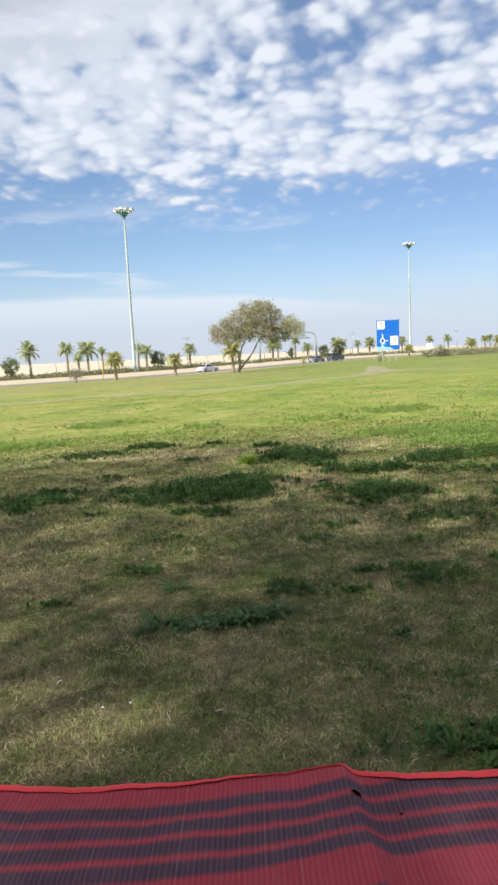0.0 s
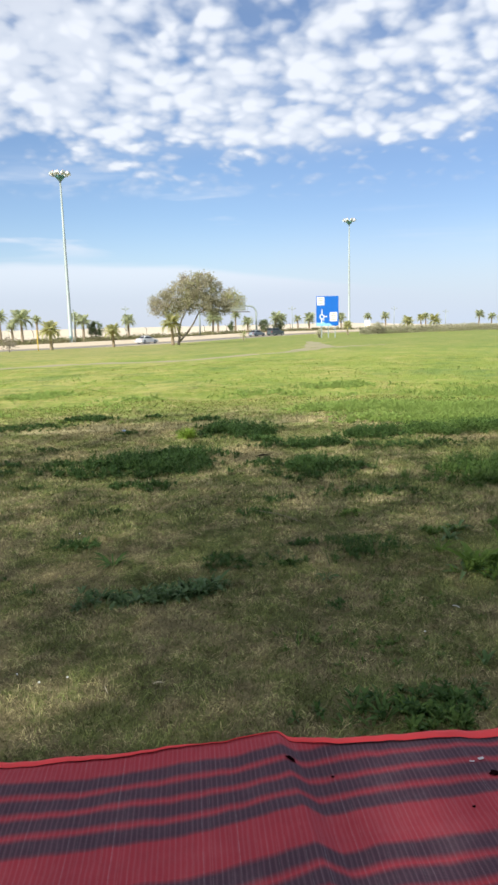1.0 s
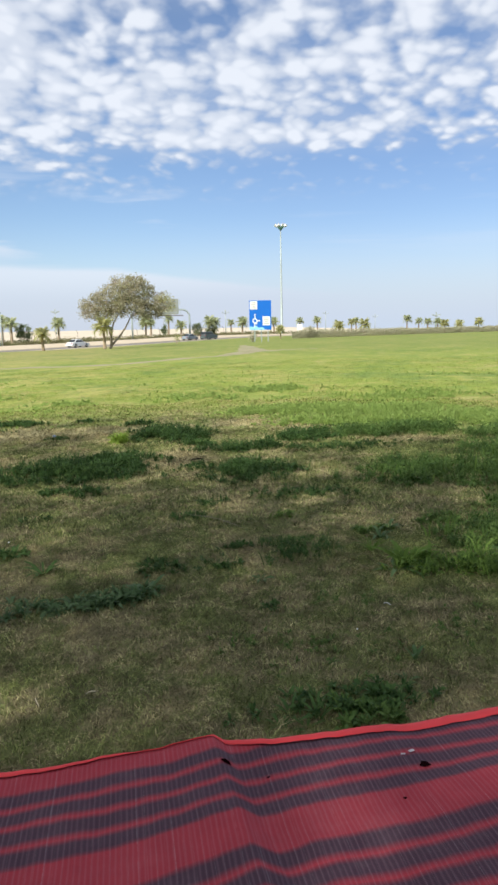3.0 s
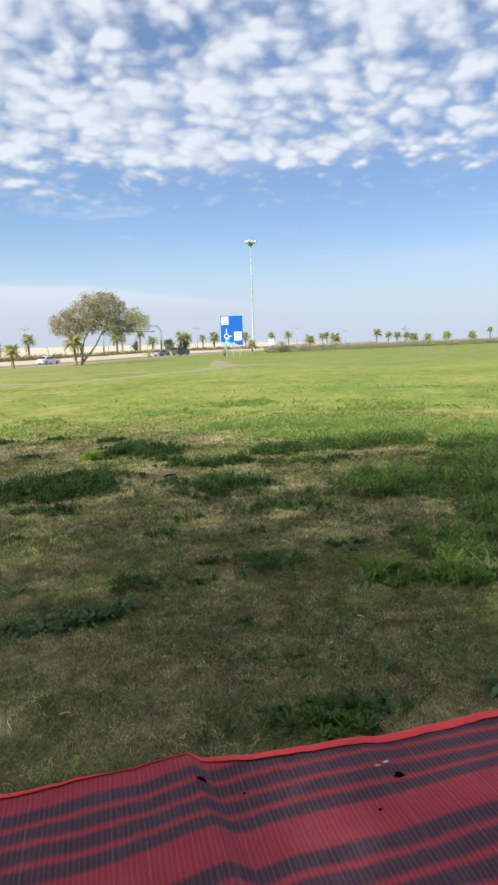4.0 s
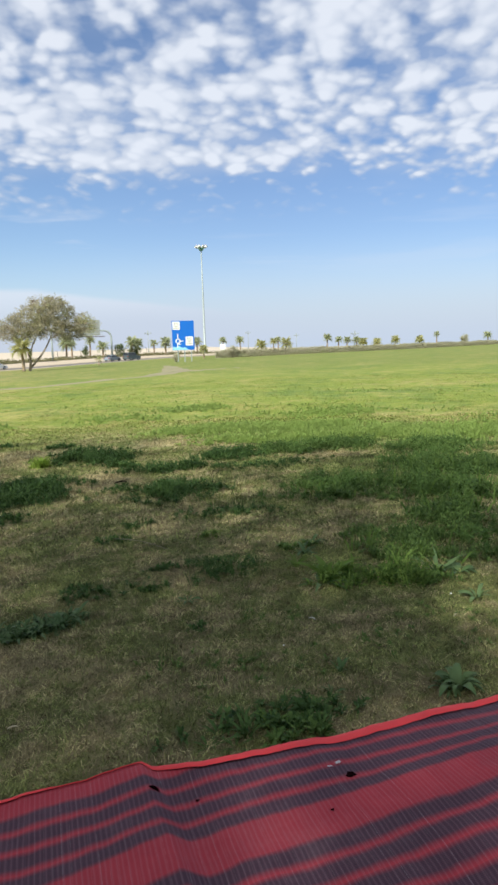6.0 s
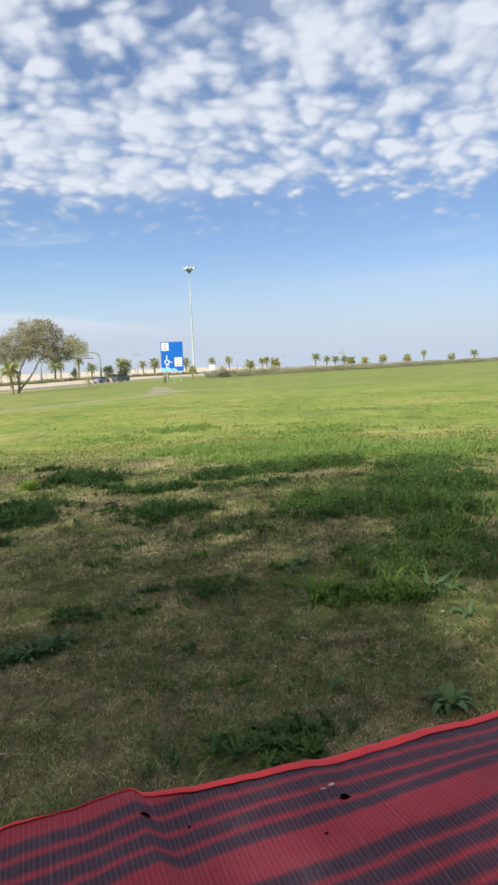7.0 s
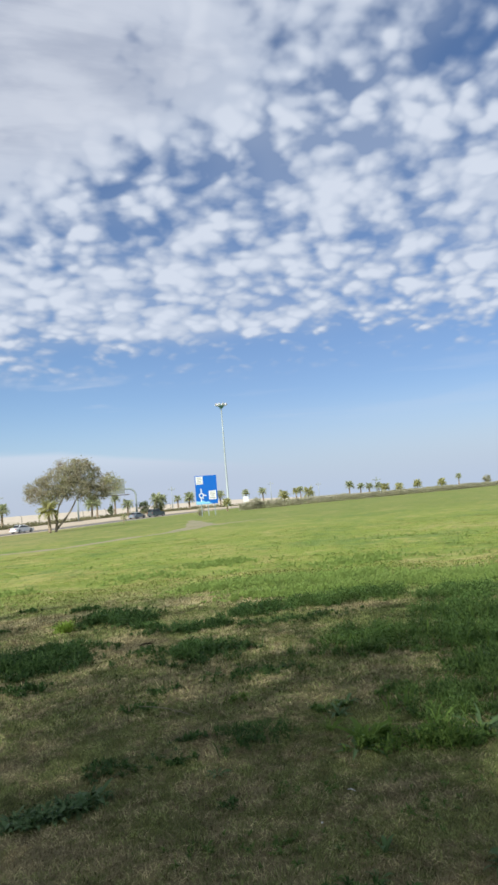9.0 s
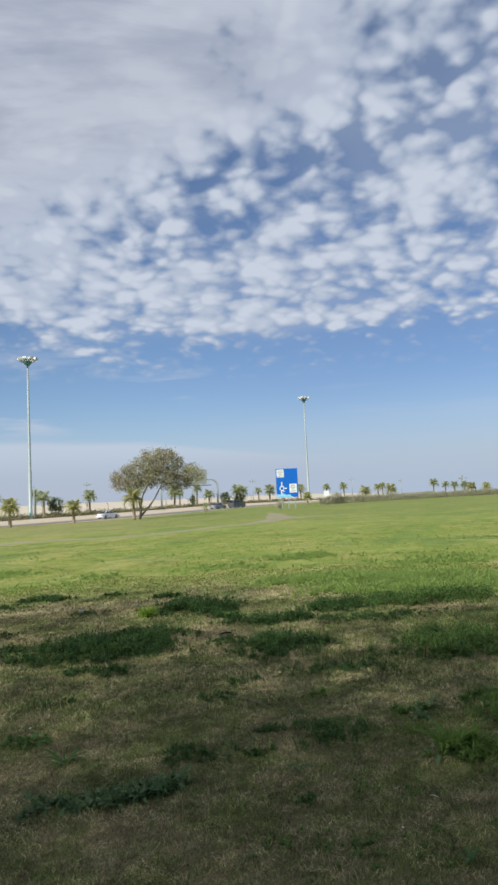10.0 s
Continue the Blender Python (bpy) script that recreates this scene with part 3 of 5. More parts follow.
def along_road(step=4.0):
    """Points, headings and lengths along the smoothed centre line."""
    pts = np.array(ROAD, float)
    for _ in range(3):
        q, r = pts[:-1] * 0.75 + pts[1:] * 0.25, pts[:-1] * 0.25 + pts[1:] * 0.75
        pts = np.concatenate([pts[:1], np.stack([q, r], 1).reshape(-1, 2), pts[-1:]])
    run = np.concatenate([[0], np.cumsum(np.hypot(*np.diff(pts, axis=0).T))])
    s = np.arange(0, run[-1], step)
    line = np.stack([np.interp(s, run, pts[:, 0]), np.interp(s, run, pts[:, 1])], -1)
    head = np.gradient(line, axis=0)
    head /= np.linalg.norm(head, axis=1, keepdims=True)
    return line, head


def ribbon(name, offsets, mat, label, category, lift=0.0, keep=None):
    """A strip along the road with a cross section of (offset, height) pairs."""
    line, head = along_road()
    if keep is not None:
        ok = keep(line[:, 0], line[:, 1])
        line, head = line[ok], head[ok]
    side = np.stack([-head[:, 1], head[:, 0]], -1)
    base = lie(line[:, 0], line[:, 1])
    up = raised(line[:, 0])
    rows = []
    for off, height, full in offsets:
        p = line + side * off
        rows.append(np.stack([p[:, 0], p[:, 1], base + (CAMBER * (min(off, FAR_EDGE) - NEAR_EDGE)) * up + height * (1 if full else up) + lift], -1))
    verts = np.stack(rows, 1)
    k, c, _ = verts.shape
    grid = np.arange(k * c).reshape(k, c)
    quads = np.stack([grid[:-1, :-1], grid[1:, :-1], grid[1:, 1:], grid[:-1, 1:]], -1).reshape(-1, 4)
    return tagged(part(name, mesh_arrays(name, verts, quads[:, ::-1]), mat), label, category, kind="structure")


ribbon("road", [(NEAR_EDGE - 0.2, -0.3, 1), (NEAR_EDGE, 0.0, 1), (-2, 0.03, 1), (2, 0.04, 1), (5, 0.03, 1), (FAR_EDGE, 0.0, 1)], ASPHALT, "grey asphalt road running past the park", "road")
ribbon("kerb", [(NEAR_EDGE - 0.55, -0.3, 1), (NEAR_EDGE - 0.55, 0.10, 1), (NEAR_EDGE - 0.22, 0.12, 1), (NEAR_EDGE - 0.2, -0.2, 1)], CREAM, "low pale kerb along the park side of the road", "kerb")
ribbon("verge", [(2.2, -0.2, 1), (2.21, 0.15, 0), (2.5, 0.17, 0), (FAR_EDGE + 0.40, 0.19, 0), (FAR_EDGE + 4.6, 0.53, 0), (FAR_EDGE + 4.9, 0.46, 0), (FAR_EDGE + 5.0, -0.1, 1)], CREAM, "pale sandy bank with a kerb along the far side of the road", "verge",
       keep=lambda x, y: x < 74)


def build_path():
    """Trodden earth path that crosses the field and forks by the road sign."""
    def strip(line, widths, extra):
        pts, w = np.array(line, float), np.array(widths, float)
        for _ in range(3):
            pts = np.concatenate([pts[:1], np.stack([pts[:-1] * 0.75 + pts[1:] * 0.25, pts[:-1] * 0.25 + pts[1:] * 0.75], 1).reshape(-1, 2), pts[-1:]])
            w = np.concatenate([w[:1], np.stack([w[:-1] * 0.75 + w[1:] * 0.25, w[:-1] * 0.25 + w[1:] * 0.75], 1).reshape(-1), w[-1:]])
        head = np.gradient(pts, axis=0)
        head /= np.linalg.norm(head, axis=1, keepdims=True)
        side = np.stack([-head[:, 1], head[:, 0]], -1)
        cols = []
        for k in np.linspace(-1, 1, 7):
            ragged = w * k * (1 + 0.2 * wave(pts[:, 0] + 3 * k, pts[:, 1], 3.0, 9)) / 2
            p = pts + side * ragged[:, None]
            cols.append(np.stack([p[:, 0], p[:, 1], surface(p[:, 0], p[:, 1]) + extra - 0.03 * abs(k) ** 4], -1))
        return np.stack(cols, 1)

    verts, quads, base = [], [], 0
    for line, widths, extra in (([(-26, 21.5), (-15, 23.4), (-9.2, 25), (-5.5, 27), (-1, 28.6), (4.2, 32.2), (7.3, 39), (9.2, 47), (11, 58), (13, 72)], [3.2, 3.0, 1.6, 1.0, 1.0, 1.2, 1.7, 2.2, 1.5, 0.9], 0.022),
                                ([(7.4, 39.6), (9.0, 42.0), (11.2, 44.4), (13.6, 46)], [1.4, 1.5, 0.9, 0.3], 0.027)):
        v = strip(line, widths, extra)
        k, c, _ = v.shape
        grid = base + np.arange(k * c).reshape(k, c)
        quads.append(np.stack([grid[:-1, :-1], grid[1:, :-1], grid[1:, 1:], grid[:-1, 1:]], -1).reshape(-1, 4)[:, ::-1])
        verts.append(v.reshape(-1, 3))
        base += k * c
    return tagged(part("path", mesh_arrays("path", np.concatenate(verts), np.concatenate(quads), (), True), PATH_DIRT), "bare trodden earth path winding across the grass", "path", kind="structure")


build_path()

# ---- the mat ----
MAT_FRONT, MAT_BACK, MAT_LEFT, MAT_RIGHT = 1.372, -0.75, -1.55, 2.15


EDGE_X = (-1.55, -0.60, -0.26, 0.06, 0.24, 0.30, 0.39, 0.52, 0.75, 1.0, 1.26, 2.15)
EDGE_Y = (1.38, 1.374, 1.362, 1.382, 1.396, 1.380, 1.346, 1.352, 1.345, 1.355, 1.364, 1.39)


def mat_edge(x):
    """Where the front edge runs, a little uneven."""
    x = np.asarray(x, float)
    return (np.interp(x - 0.02, EDGE_X, EDGE_Y) + 2 * np.interp(x, EDGE_X, EDGE_Y) + np.interp(x + 0.02, EDGE_X, EDGE_Y)) / 4


def mat_height(x, y):
    """A standing fold, a slow roll to its left and small buckles."""
    x, y = np.asarray(x, float), np.asarray(y, float)
    fold_x = 0.235 + 0.065 * (1.38 - y)
    left = np.clip(1 + (x - fold_x) / 0.34, 0, 1) ** 2.2 * (x <= fold_x)
    right = np.clip(1 - (x - fold_x) / np.interp(y, (0.8, 1.1, 1.39), (0.062, 0.050, 0.030)), 0, 1) ** 1.05 * (x > fold_x)
    z = 0.034 + 0.047 * (left + right) * np.interp(y, (0.1, 0.9, 1.15, 1.39), (0.9, 0.85, 0.62, 0.40)) - 0.006 * np.exp(-((x - fold_x - 0.08) / 0.05) ** 2)
    return z + 0.002 * wave(x, y, 0.11, 33) + 0.010 * np.exp(-((x + 0.62) / 0.10) ** 2) + 0.055 * np.clip((x - 0.45) / 0.55, 0, 1) ** 1.3 * np.exp(-((y - 0.98) / 0.22) ** 2) + 0.005 * wave(x, y, 0.45, 31)


def build_mat():
    mat = thing("picnic_mat", "red and dark plum striped woven plastic mat spread on the grass", "mat")
    xs, ys = np.arange(MAT_LEFT, MAT_RIGHT + 0.001, 0.0075), np.linspace(0, 1, 120) ** 1.0
    x, k = np.meshgrid(xs, ys, indexing="ij")
    y = MAT_BACK + (mat_edge(x) - MAT_BACK) * k
    z = mat_height(x, y)
    nx, ny = x.shape
    top = np.stack([x, y, z], -1).reshape(-1, 3)
    low = top - [0, 0, 0.003]
    g = np.arange(nx * ny).reshape(nx, ny)
    up = np.stack([g[:-1, :-1], g[1:, :-1], g[1:, 1:], g[:-1, 1:]], -1).reshape(-1, 4)
    rim = np.concatenate([g[:, 0], g[-1, 1:], g[::-1, -1][1:], g[0, ::-1][1:]])
    walls = np.stack([rim[:-1], rim[:-1] + nx * ny, rim[1:] + nx * ny, rim[1:]], -1)
    part("sheet", mesh_arrays("sheet", np.concatenate([top, low]), np.concatenate([up, up[:, ::-1] + nx * ny, walls]), (), True), MAT_WEAVE, mat)
    # hem tape folded over the front edge, flipped under just left of the fold
    line = np.arange(MAT_LEFT, MAT_RIGHT + 0.001, 0.0125)
    shown = 0.30 + 0.30 * np.clip((line - 0.22) / 0.05, 0, 1) + 0.45 * np.clip((line - 0.28) / 0.30, 0, 1) + 0.35 * np.clip((-0.05 - line) / 0.2, 0, 1) - 0.42 * np.exp(-((line - 0.13) / 0.11) ** 4)
    width = 0.029 * np.clip(shown, 0.05, 1.2) * (1 + 0.12 * np.sin(line * 9))
    rows = []
    ey = mat_edge(line)
    ez = mat_height(line, ey)
    for f, up_z in ((-0.55, 0.0035), (-0.50, 0.0045), (0.0, 0.006), (0.35, 0.0055), (0.5, 0.001), (0.45, -0.012), (0.1, -0.016)):
        rows.append(np.stack([line, ey + f * width, ez + up_z * (0.6 + width / 0.06)], -1))
    v = np.stack(rows, 1)
    c, w, _ = v.shape
    g = np.arange(c * w).reshape(c, w)
    part("hem", mesh_arrays("hem", v, np.stack([g[:-1, :-1], g[1:, :-1], g[1:, 1:], g[:-1, 1:]], -1).reshape(-1, 4), (), True), HEM, mat, "bright red hem tape")
    # burnt holes, ragged discs laid on the weave
    for hx, hy, size in ((0.253, 1.283, 0.011), (0.712, 1.183, 0.012), (0.345, 1.235, 0.004), (0.62, 1.085, 0.004)):
        bm = bmesh.new()
        ring = []
        for i in range(14):
            a = 2 * math.pi * i / 14
            q = size * (1 + 0.16 * math.sin(3 * a + hx * 40) + 0.14 * math.sin(5 * a + hy * 9))
            px, py = hx + q * 1.05 * math.cos(a), hy + q * 0.85 * math.sin(a)
            ring.append(bm.verts.new((px, py, float(mat_height(px, py)) + 0.0022)))
        bm.faces.new(ring)
        part("burn_hole", bm, SCORCH, mat, "ragged dark hole")
    return mat


build_mat()


# ---- grass ----
def blades(name, x, y, height, width, lean, mat, label, spread=1.0, lift=-0.004):
    """Many bent blades, each a quad and a tip, as one piece of stuff."""
    m = len(x)
    h, w = height * rng.uniform(0.55, 1.35, m), width * rng.uniform(0.6, 1.4, m)
    a = rng.uniform(0, 2 * np.pi, m)
    b = rng.uniform(0, 2 * np.pi, m)
    tip = lean * rng.uniform(0.2, 1.3, m) * h
    z = surface(x, y) + lift
    base = np.stack([x, y, z], -1)
    side = np.stack([np.cos(a), np.sin(a), np.zeros(m)], -1) * w[:, None] / 2
    bend = np.stack([np.cos(b), np.sin(b), np.zeros(m)], -1) * tip[:, None]
    rise = np.stack([np.zeros(m), np.zeros(m), h], -1)
    mid = base + 0.38 * bend + 0.58 * rise
    end = base + bend * spread + rise * np.clip(1.1 - 0.35 * tip / h, 0.25, 1)[:, None]
    verts = np.stack([base - side, base + side, mid - 0.75 * side, mid + 0.75 * side, end], 1).reshape(-1, 3)
    i = np.arange(m)[:, None] * 5
    return tagged(part(name, mesh_arrays(name, verts, i + [0, 1, 3, 2], i + [2, 3, 4]), mat), label, "grass", kind="stuff")


def wedge(near, far, per_m2, keep):
    """Random places in the field ahead between two distances, thinned by keep(x, y)."""
    area = 0.5 * math.radians(76) * (far * far - near * near)
    m = int(area * per_m2)
    r = np.sqrt(rng.uniform(near * near, far * far, m))
    a = np.radians(rng.uniform(-28, 48, m))
    x, y = r * np.sin(a), r * np.cos(a)
    ok = (rng.uniform(0, 1, m) < keep(x, y)) & ~((y < MAT_FRONT + 0.012) & (x > MAT_LEFT - 0.02) & (x < MAT_RIGHT + 0.02))
    return x[ok], y[ok]


def dryness(x, y):
    field = np.clip((np.hypot(x, y) - 7.5) / 3.0, 0, 1)
    return np.clip(0.5 - 0.3 * field + 0.7 * wave(x, y, 1.1, 41) + 0.6 * wave(x, y, 0.34, 42), 0.02, 1)


for near, far, per, tall, wide in ((1.2, 3.4, 25000, 0.018, 0.0022), (3.4, 7.0, 7600, 0.023, 0.0041), (7.0, 10.0, 900, 0.028, 0.009)):
    x, y = wedge(near, far, per, lambda px, py: 0.20 + 0.80 * dryness(px, py))
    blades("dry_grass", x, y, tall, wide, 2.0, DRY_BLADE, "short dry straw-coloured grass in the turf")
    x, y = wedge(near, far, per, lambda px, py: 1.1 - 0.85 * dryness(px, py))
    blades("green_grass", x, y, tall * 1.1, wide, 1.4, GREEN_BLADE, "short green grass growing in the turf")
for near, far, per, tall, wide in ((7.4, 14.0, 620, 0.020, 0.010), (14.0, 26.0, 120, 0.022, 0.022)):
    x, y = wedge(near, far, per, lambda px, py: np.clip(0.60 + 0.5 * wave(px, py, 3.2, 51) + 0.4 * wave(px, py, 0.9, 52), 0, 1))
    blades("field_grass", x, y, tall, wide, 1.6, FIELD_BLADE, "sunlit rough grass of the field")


def tufts(near, far, per_m2, spread, tall, wide, mat, label):
    """Small clumps of longer grass that break up the turf."""
    cx, cy = wedge(near, far, per_m2, lambda px, py: np.clip(0.5 + 0.8 * wave(px, py, 0.9, 45), 0, 1))
    k = rng.integers(14, 36, len(cx))
    r = np.repeat(spread * rng.uniform(0.5, 1.6, len(cx)), k)
    x = np.repeat(cx, k) + rng.normal(0, 1, k.sum()) * r * 1.4
    y = np.repeat(cy, k) + rng.normal(0, 1, k.sum()) * r
    ok = y > MAT_FRONT + 0.03
    return blades("grass_tufts", x[ok], y[ok], tall, wide, 1.3, mat, label)


tufts(1.3, 3.6, 40, 0.020, 0.027, 0.0018, GREEN_BLADE, "small tufts of longer green grass in the turf")
tufts(1.3, 3.6, 24, 0.022, 0.025, 0.0018, DRY_BLADE, "small tufts of longer dry grass in the turf")
tufts(3.6, 8.0, 16, 0.04, 0.045, 0.0042, GREEN_BLADE, "small tufts of longer green grass in the turf")
tufts(3.6, 8.0, 12, 0.04, 0.040, 0.0042, DRY_BLADE, "small tufts of longer dry grass in the turf")


def leaf_cloud(points, size, long=1.7, flatness=0.5, fold=0.18):
    """Corners and faces of many small folded leaves at the given points."""
    m = len(points)
    d = rng.normal(size=(m, 3))
    d[:, 2] = d[:, 2] * (1 - flatness) + 0.25
    d /= np.linalg.norm(d, axis=1, keepdims=True)
    s = np.cross(d, rng.normal(size=(m, 3)))
    s /= np.linalg.norm(s, axis=1, keepdims=True)
    up = np.cross(s, d)
    q = (size * rng.uniform(0.6, 1.35, m))[:, None]
    l, w = q * long, q
    verts = np.stack([points, points + d * l * 0.45 + s * w * 0.5 + up * w * fold, points + d * l, points + d * l * 0.45 - s * w * 0.5 + up * w * fold], 1).reshape(-1, 3)
    i = np.arange(m)[:, None] * 4
    return verts, np.concatenate([i + [0, 1, 2], i + [0, 2, 3]])


def sprays(x, y, tall, leaf, wide, count):
    """Leafy plants: at each place a few stems' worth of arching leaves, set at all heights and turned every way."""
    k = rng.poisson(count, len(x)) + 3
    at = np.repeat(np.arange(len(x)), k)
    m = len(at)
    h = tall[at]
    turn = rng.uniform(0, 2 * np.pi, m)
    level = rng.uniform(0, 1, m) ** 0.8
    size = leaf * rng.uniform(0.55, 1.5, m) * (1.1 - 0.45 * level)
    rise = np.radians(rng.normal(38, 20, m)) + 0.35 * level
    out = np.stack([np.cos(turn), np.sin(turn), np.zeros(m)], -1)
    side = np.stack([-np.sin(turn), np.cos(turn), rng.normal(0, 0.35, m)], -1) * (size * wide * rng.uniform(0.7, 1.3, m))[:, None] / 2
    up = np.array([0.0, 0.0, 1.0])
    sway = rng.normal(0, 0.25, (m, 2)) * (h * level)[:, None]
    bx, by = x[at] + sway[:, 0], y[at] + sway[:, 1]
    base = np.stack([bx, by, surface(bx, by) - 0.004 + h * 0.75 * level], -1)
    mid = base + size[:, None] * 0.55 * (out * np.cos(rise)[:, None] + up * np.sin(rise)[:, None])
    fall = rise - np.radians(rng.uniform(15, 75, m))
    tip = mid + size[:, None] * 0.45 * (out * np.cos(fall)[:, None] + up * np.sin(fall)[:, None])
    verts = np.stack([base, mid + side, tip, mid - side], 1).reshape(-1, 3)
    i = np.arange(m)[:, None] * 4
    return verts, np.concatenate([i + [0, 1, 3], i + [1, 2, 3]])


def weed_patch(cx, cy, rx, ry, tall, leaf=0.05, mat=None, per=1.0, label="low dense patch of dark green weeds in the grass", wide=0.26):
    """A ragged patch of many small plants, thinning out at an uneven rim, with stray ones round it."""
    m = int(per * 2500 * rx * ry * 8.5) + 8
    x, y = cx + rng.uniform(-1.9, 1.9, m) * rx, cy + rng.uniform(-1.9, 1.9, m) * ry
    d = np.hypot((x - cx) / rx, (y - cy) / ry)
    full = 1.30 - d + 0.38 * wave(x * 0.8, y, 0.42, 301) + 0.34 * wave(x, y, 0.13, 302)
    ok = (rng.uniform(0, 1, m) < np.clip(0.07 + 1.2 * full, 0.0, 1) ** 1.35) & (d < 1.95) & (y > MAT_FRONT + 0.04)
    x, y, full = x[ok], y[ok], full[ok]
    high = 0.8 * tall * (0.25 + 0.75 * np.clip(full, 0, 1)) * rng.uniform(0.25, 1.4, len(x)) * (1 + 0.35 * wave(x, y, 0.22, 303))
    verts, tris = sprays(x, y, high, leaf * 0.72, wide, 13)
    ob = part("weed_patch", mesh_arrays("weed_patch", verts, (), tris), mat or WEED_LEAF)
    tagged(ob, label, "weeds", "weeds in the grass", "stuff")
    pick = rng.integers(0, len(x), int(len(x) * 0.5))
    blades("weed_stalks", x[pick] + rng.normal(0, 0.02, len(pick)), y[pick] + rng.normal(0, 0.02, len(pick)), tall * 0.95, leaf * 0.10, 0.7, mat or WEED_LEAF, "thin upright stalks among the weeds")
    return ob


DARK_PATCHES = [(-0.34, 5.02, 0.52, 0.32, 0.12), (0.02, 5.35, 0.26, 0.24, 0.10), (-0.30, 4.35, 0.17, 0.10, 0.06), (0.50, 6.62, 0.34, 0.36, 0.15), (0.69, 6.02, 0.13, 0.16, 0.09), (1.08, 5.66, 0.34, 0.18, 0.10), (0.94, 4.66, 0.26, 0.26, 0.11),
                (-1.65, 5.02, 0.24, 0.30, 0.07), (-1.15, 7.90, 0.24, 0.16, 0.07), (0.22, 7.60, 0.13, 0.11, 0.07), (-0.36, 8.05, 0.09, 0.10, 0.06)]
SOFT_PATCHES = [(-1.75, 7.35, 0.40, 0.22, 0.03), (1.95, 5.50, 0.46, 0.14, 0.06), (1.24, 3.95, 0.30, 0.12, 0.07), (0.57, 3.87, 0.16, 0.08, 0.04), (0.31, 2.73, 0.20, 0.06, 0.03), (-1.04, 4.41, 0.11, 0.05, 0.03), (0.60, 4.95, 0.20, 0.12, 0.03)]
RIGHT_PATCHES = [(0.84, 2.87, 0.19, 0.14, 0.09), (1.75, 6.05, 0.30, 0.20, 0.13), (2.40, 6.25, 0.34, 0.30, 0.12), (3.05, 6.35, 0.38, 0.34, 0.12), (3.82, 5.70, 0.42, 0.36, 0.12), (2.15, 4.32, 0.36, 0.32, 0.13), (2.75, 3.95, 0.36, 0.42, 0.15), (2.38, 3.30, 0.28, 0.18, 0.12), (3.3, 4.7, 0.45, 0.45, 0.14), (1.74, 3.17, 0.11, 0.08, 0.07), (1.28, 3.08, 0.11, 0.05, 0.05)]
SMALL_PATCHES = [(-0.55, 3.13, 0.09, 0.05, 0.045), (0.16, 2.84, 0.06, 0.04, 0.04), (0.59, 2.23, 0.09, 0.03, 0.025), (-0.88, 2.72, 0.08, 0.05, 0.03), (0.40, 3.58, 0.10, 0.06, 0.04),
                 (-0.58, 6.68, 0.14, 0.06, 0.07), (-1.25, 5.9, 0.12, 0.06, 0.04), (0.56, 2.97, 0.08, 0.05, 0.04), (-0.45, 3.75, 0.10, 0.05, 0.02)]
LIT_PATCHES = [(1.93, 8.40, 0.46, 0.40, 0.09), (2.6, 8.0, 0.55, 0.45, 0.10), (3.4, 7.9, 0.6, 0.5, 0.11), (2.45, 7.1, 0.70, 0.30, 0.11), (3.5, 6.9, 0.75, 0.40, 0.13), (4.5, 6.6, 0.75, 0.60, 0.13), (-3.06, 8.62, 0.55, 0.30, 0.14),
               (-0.8, 10.2, 0.4, 0.4, 0.05), (1.2, 10.6, 0.6, 0.5, 0.05), (4.4, 9.6, 0.8, 0.6, 0.07), (-2.6, 11.8, 0.6, 0.6, 0.05), (2.7, 11.9, 0.7, 0.6, 0.05)]
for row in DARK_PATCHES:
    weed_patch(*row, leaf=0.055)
for row in SOFT_PATCHES:
    weed_patch(*row, leaf=0.045, per=0.45, label="thin drift of low green weeds in dry turf")
for i, row in enumerate(RIGHT_PATCHES):
    weed_patch(*row, leaf=0.05 if i else 0.032, mat=MEADOW_LEAF if i > 1 else WEED_LEAF, label="knee-low green weeds with upright shoots")
for row in SMALL_PATCHES:
    weed_patch(*row, leaf=0.04, label="small green weed growing in dry turf")
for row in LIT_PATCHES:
    weed_patch(*row, leaf=0.06, mat=SUNLIT_FIELD_LEAF, per=0.55 if row[1] < 9 else 0.2, label="bright sunlit green weeds in the field")
weed_patch(-0.26, 2.40, 0.17, 0.07, 0.04, leaf=0.055, per=0.7, mat=BROAD_LEAF, label="dense row of grey-green weeds in dry turf")
weed_patch(0.03, 2.45, 0.14, 0.07, 0.05, leaf=0.055, per=0.7, mat=BROAD_LEAF, label="dense row of grey-green weeds in dry turf")
weed_patch(0.60, 1.52, 0.21, 0.07, 0.05, leaf=0.05, per=0.9, wide=0.24, label="dark green weeds by the edge of the mat")
weed_patch(0.72, 1.45, 0.12, 0.05, 0.045, leaf=0.05, per=0.9, wide=0.26, mat=MEADOW_LEAF, label="green leafy weeds against the hem of the mat")
for cx, cy, rx, ry in ((0.72, 1.78, 0.26, 0.14), (1.15, 1.95, 0.30, 0.16), (1.55, 1.90, 0.24, 0.18), (0.95, 2.25, 0.22, 0.10), (0.45, 1.95, 0.20, 0.10)):
    weed_patch(cx, cy, rx, ry, 0.022, leaf=0.032, per=0.14, wide=0.22, mat=MEADOW_LEAF, label="thin scatter of small green weeds in the turf")
weed_patch(0.3, 2.83, 0.18, 0.06, 0.03, leaf=0.035, per=0.3, mat=BROAD_LEAF, wide=0.1, label="sparse dry twiggy weed in the turf")
weed_patch(0.905, 3.45, 0.05, 0.04, 0.06, leaf=0.05, mat=LIME_LEAF, label="small bright green weed in dry turf")
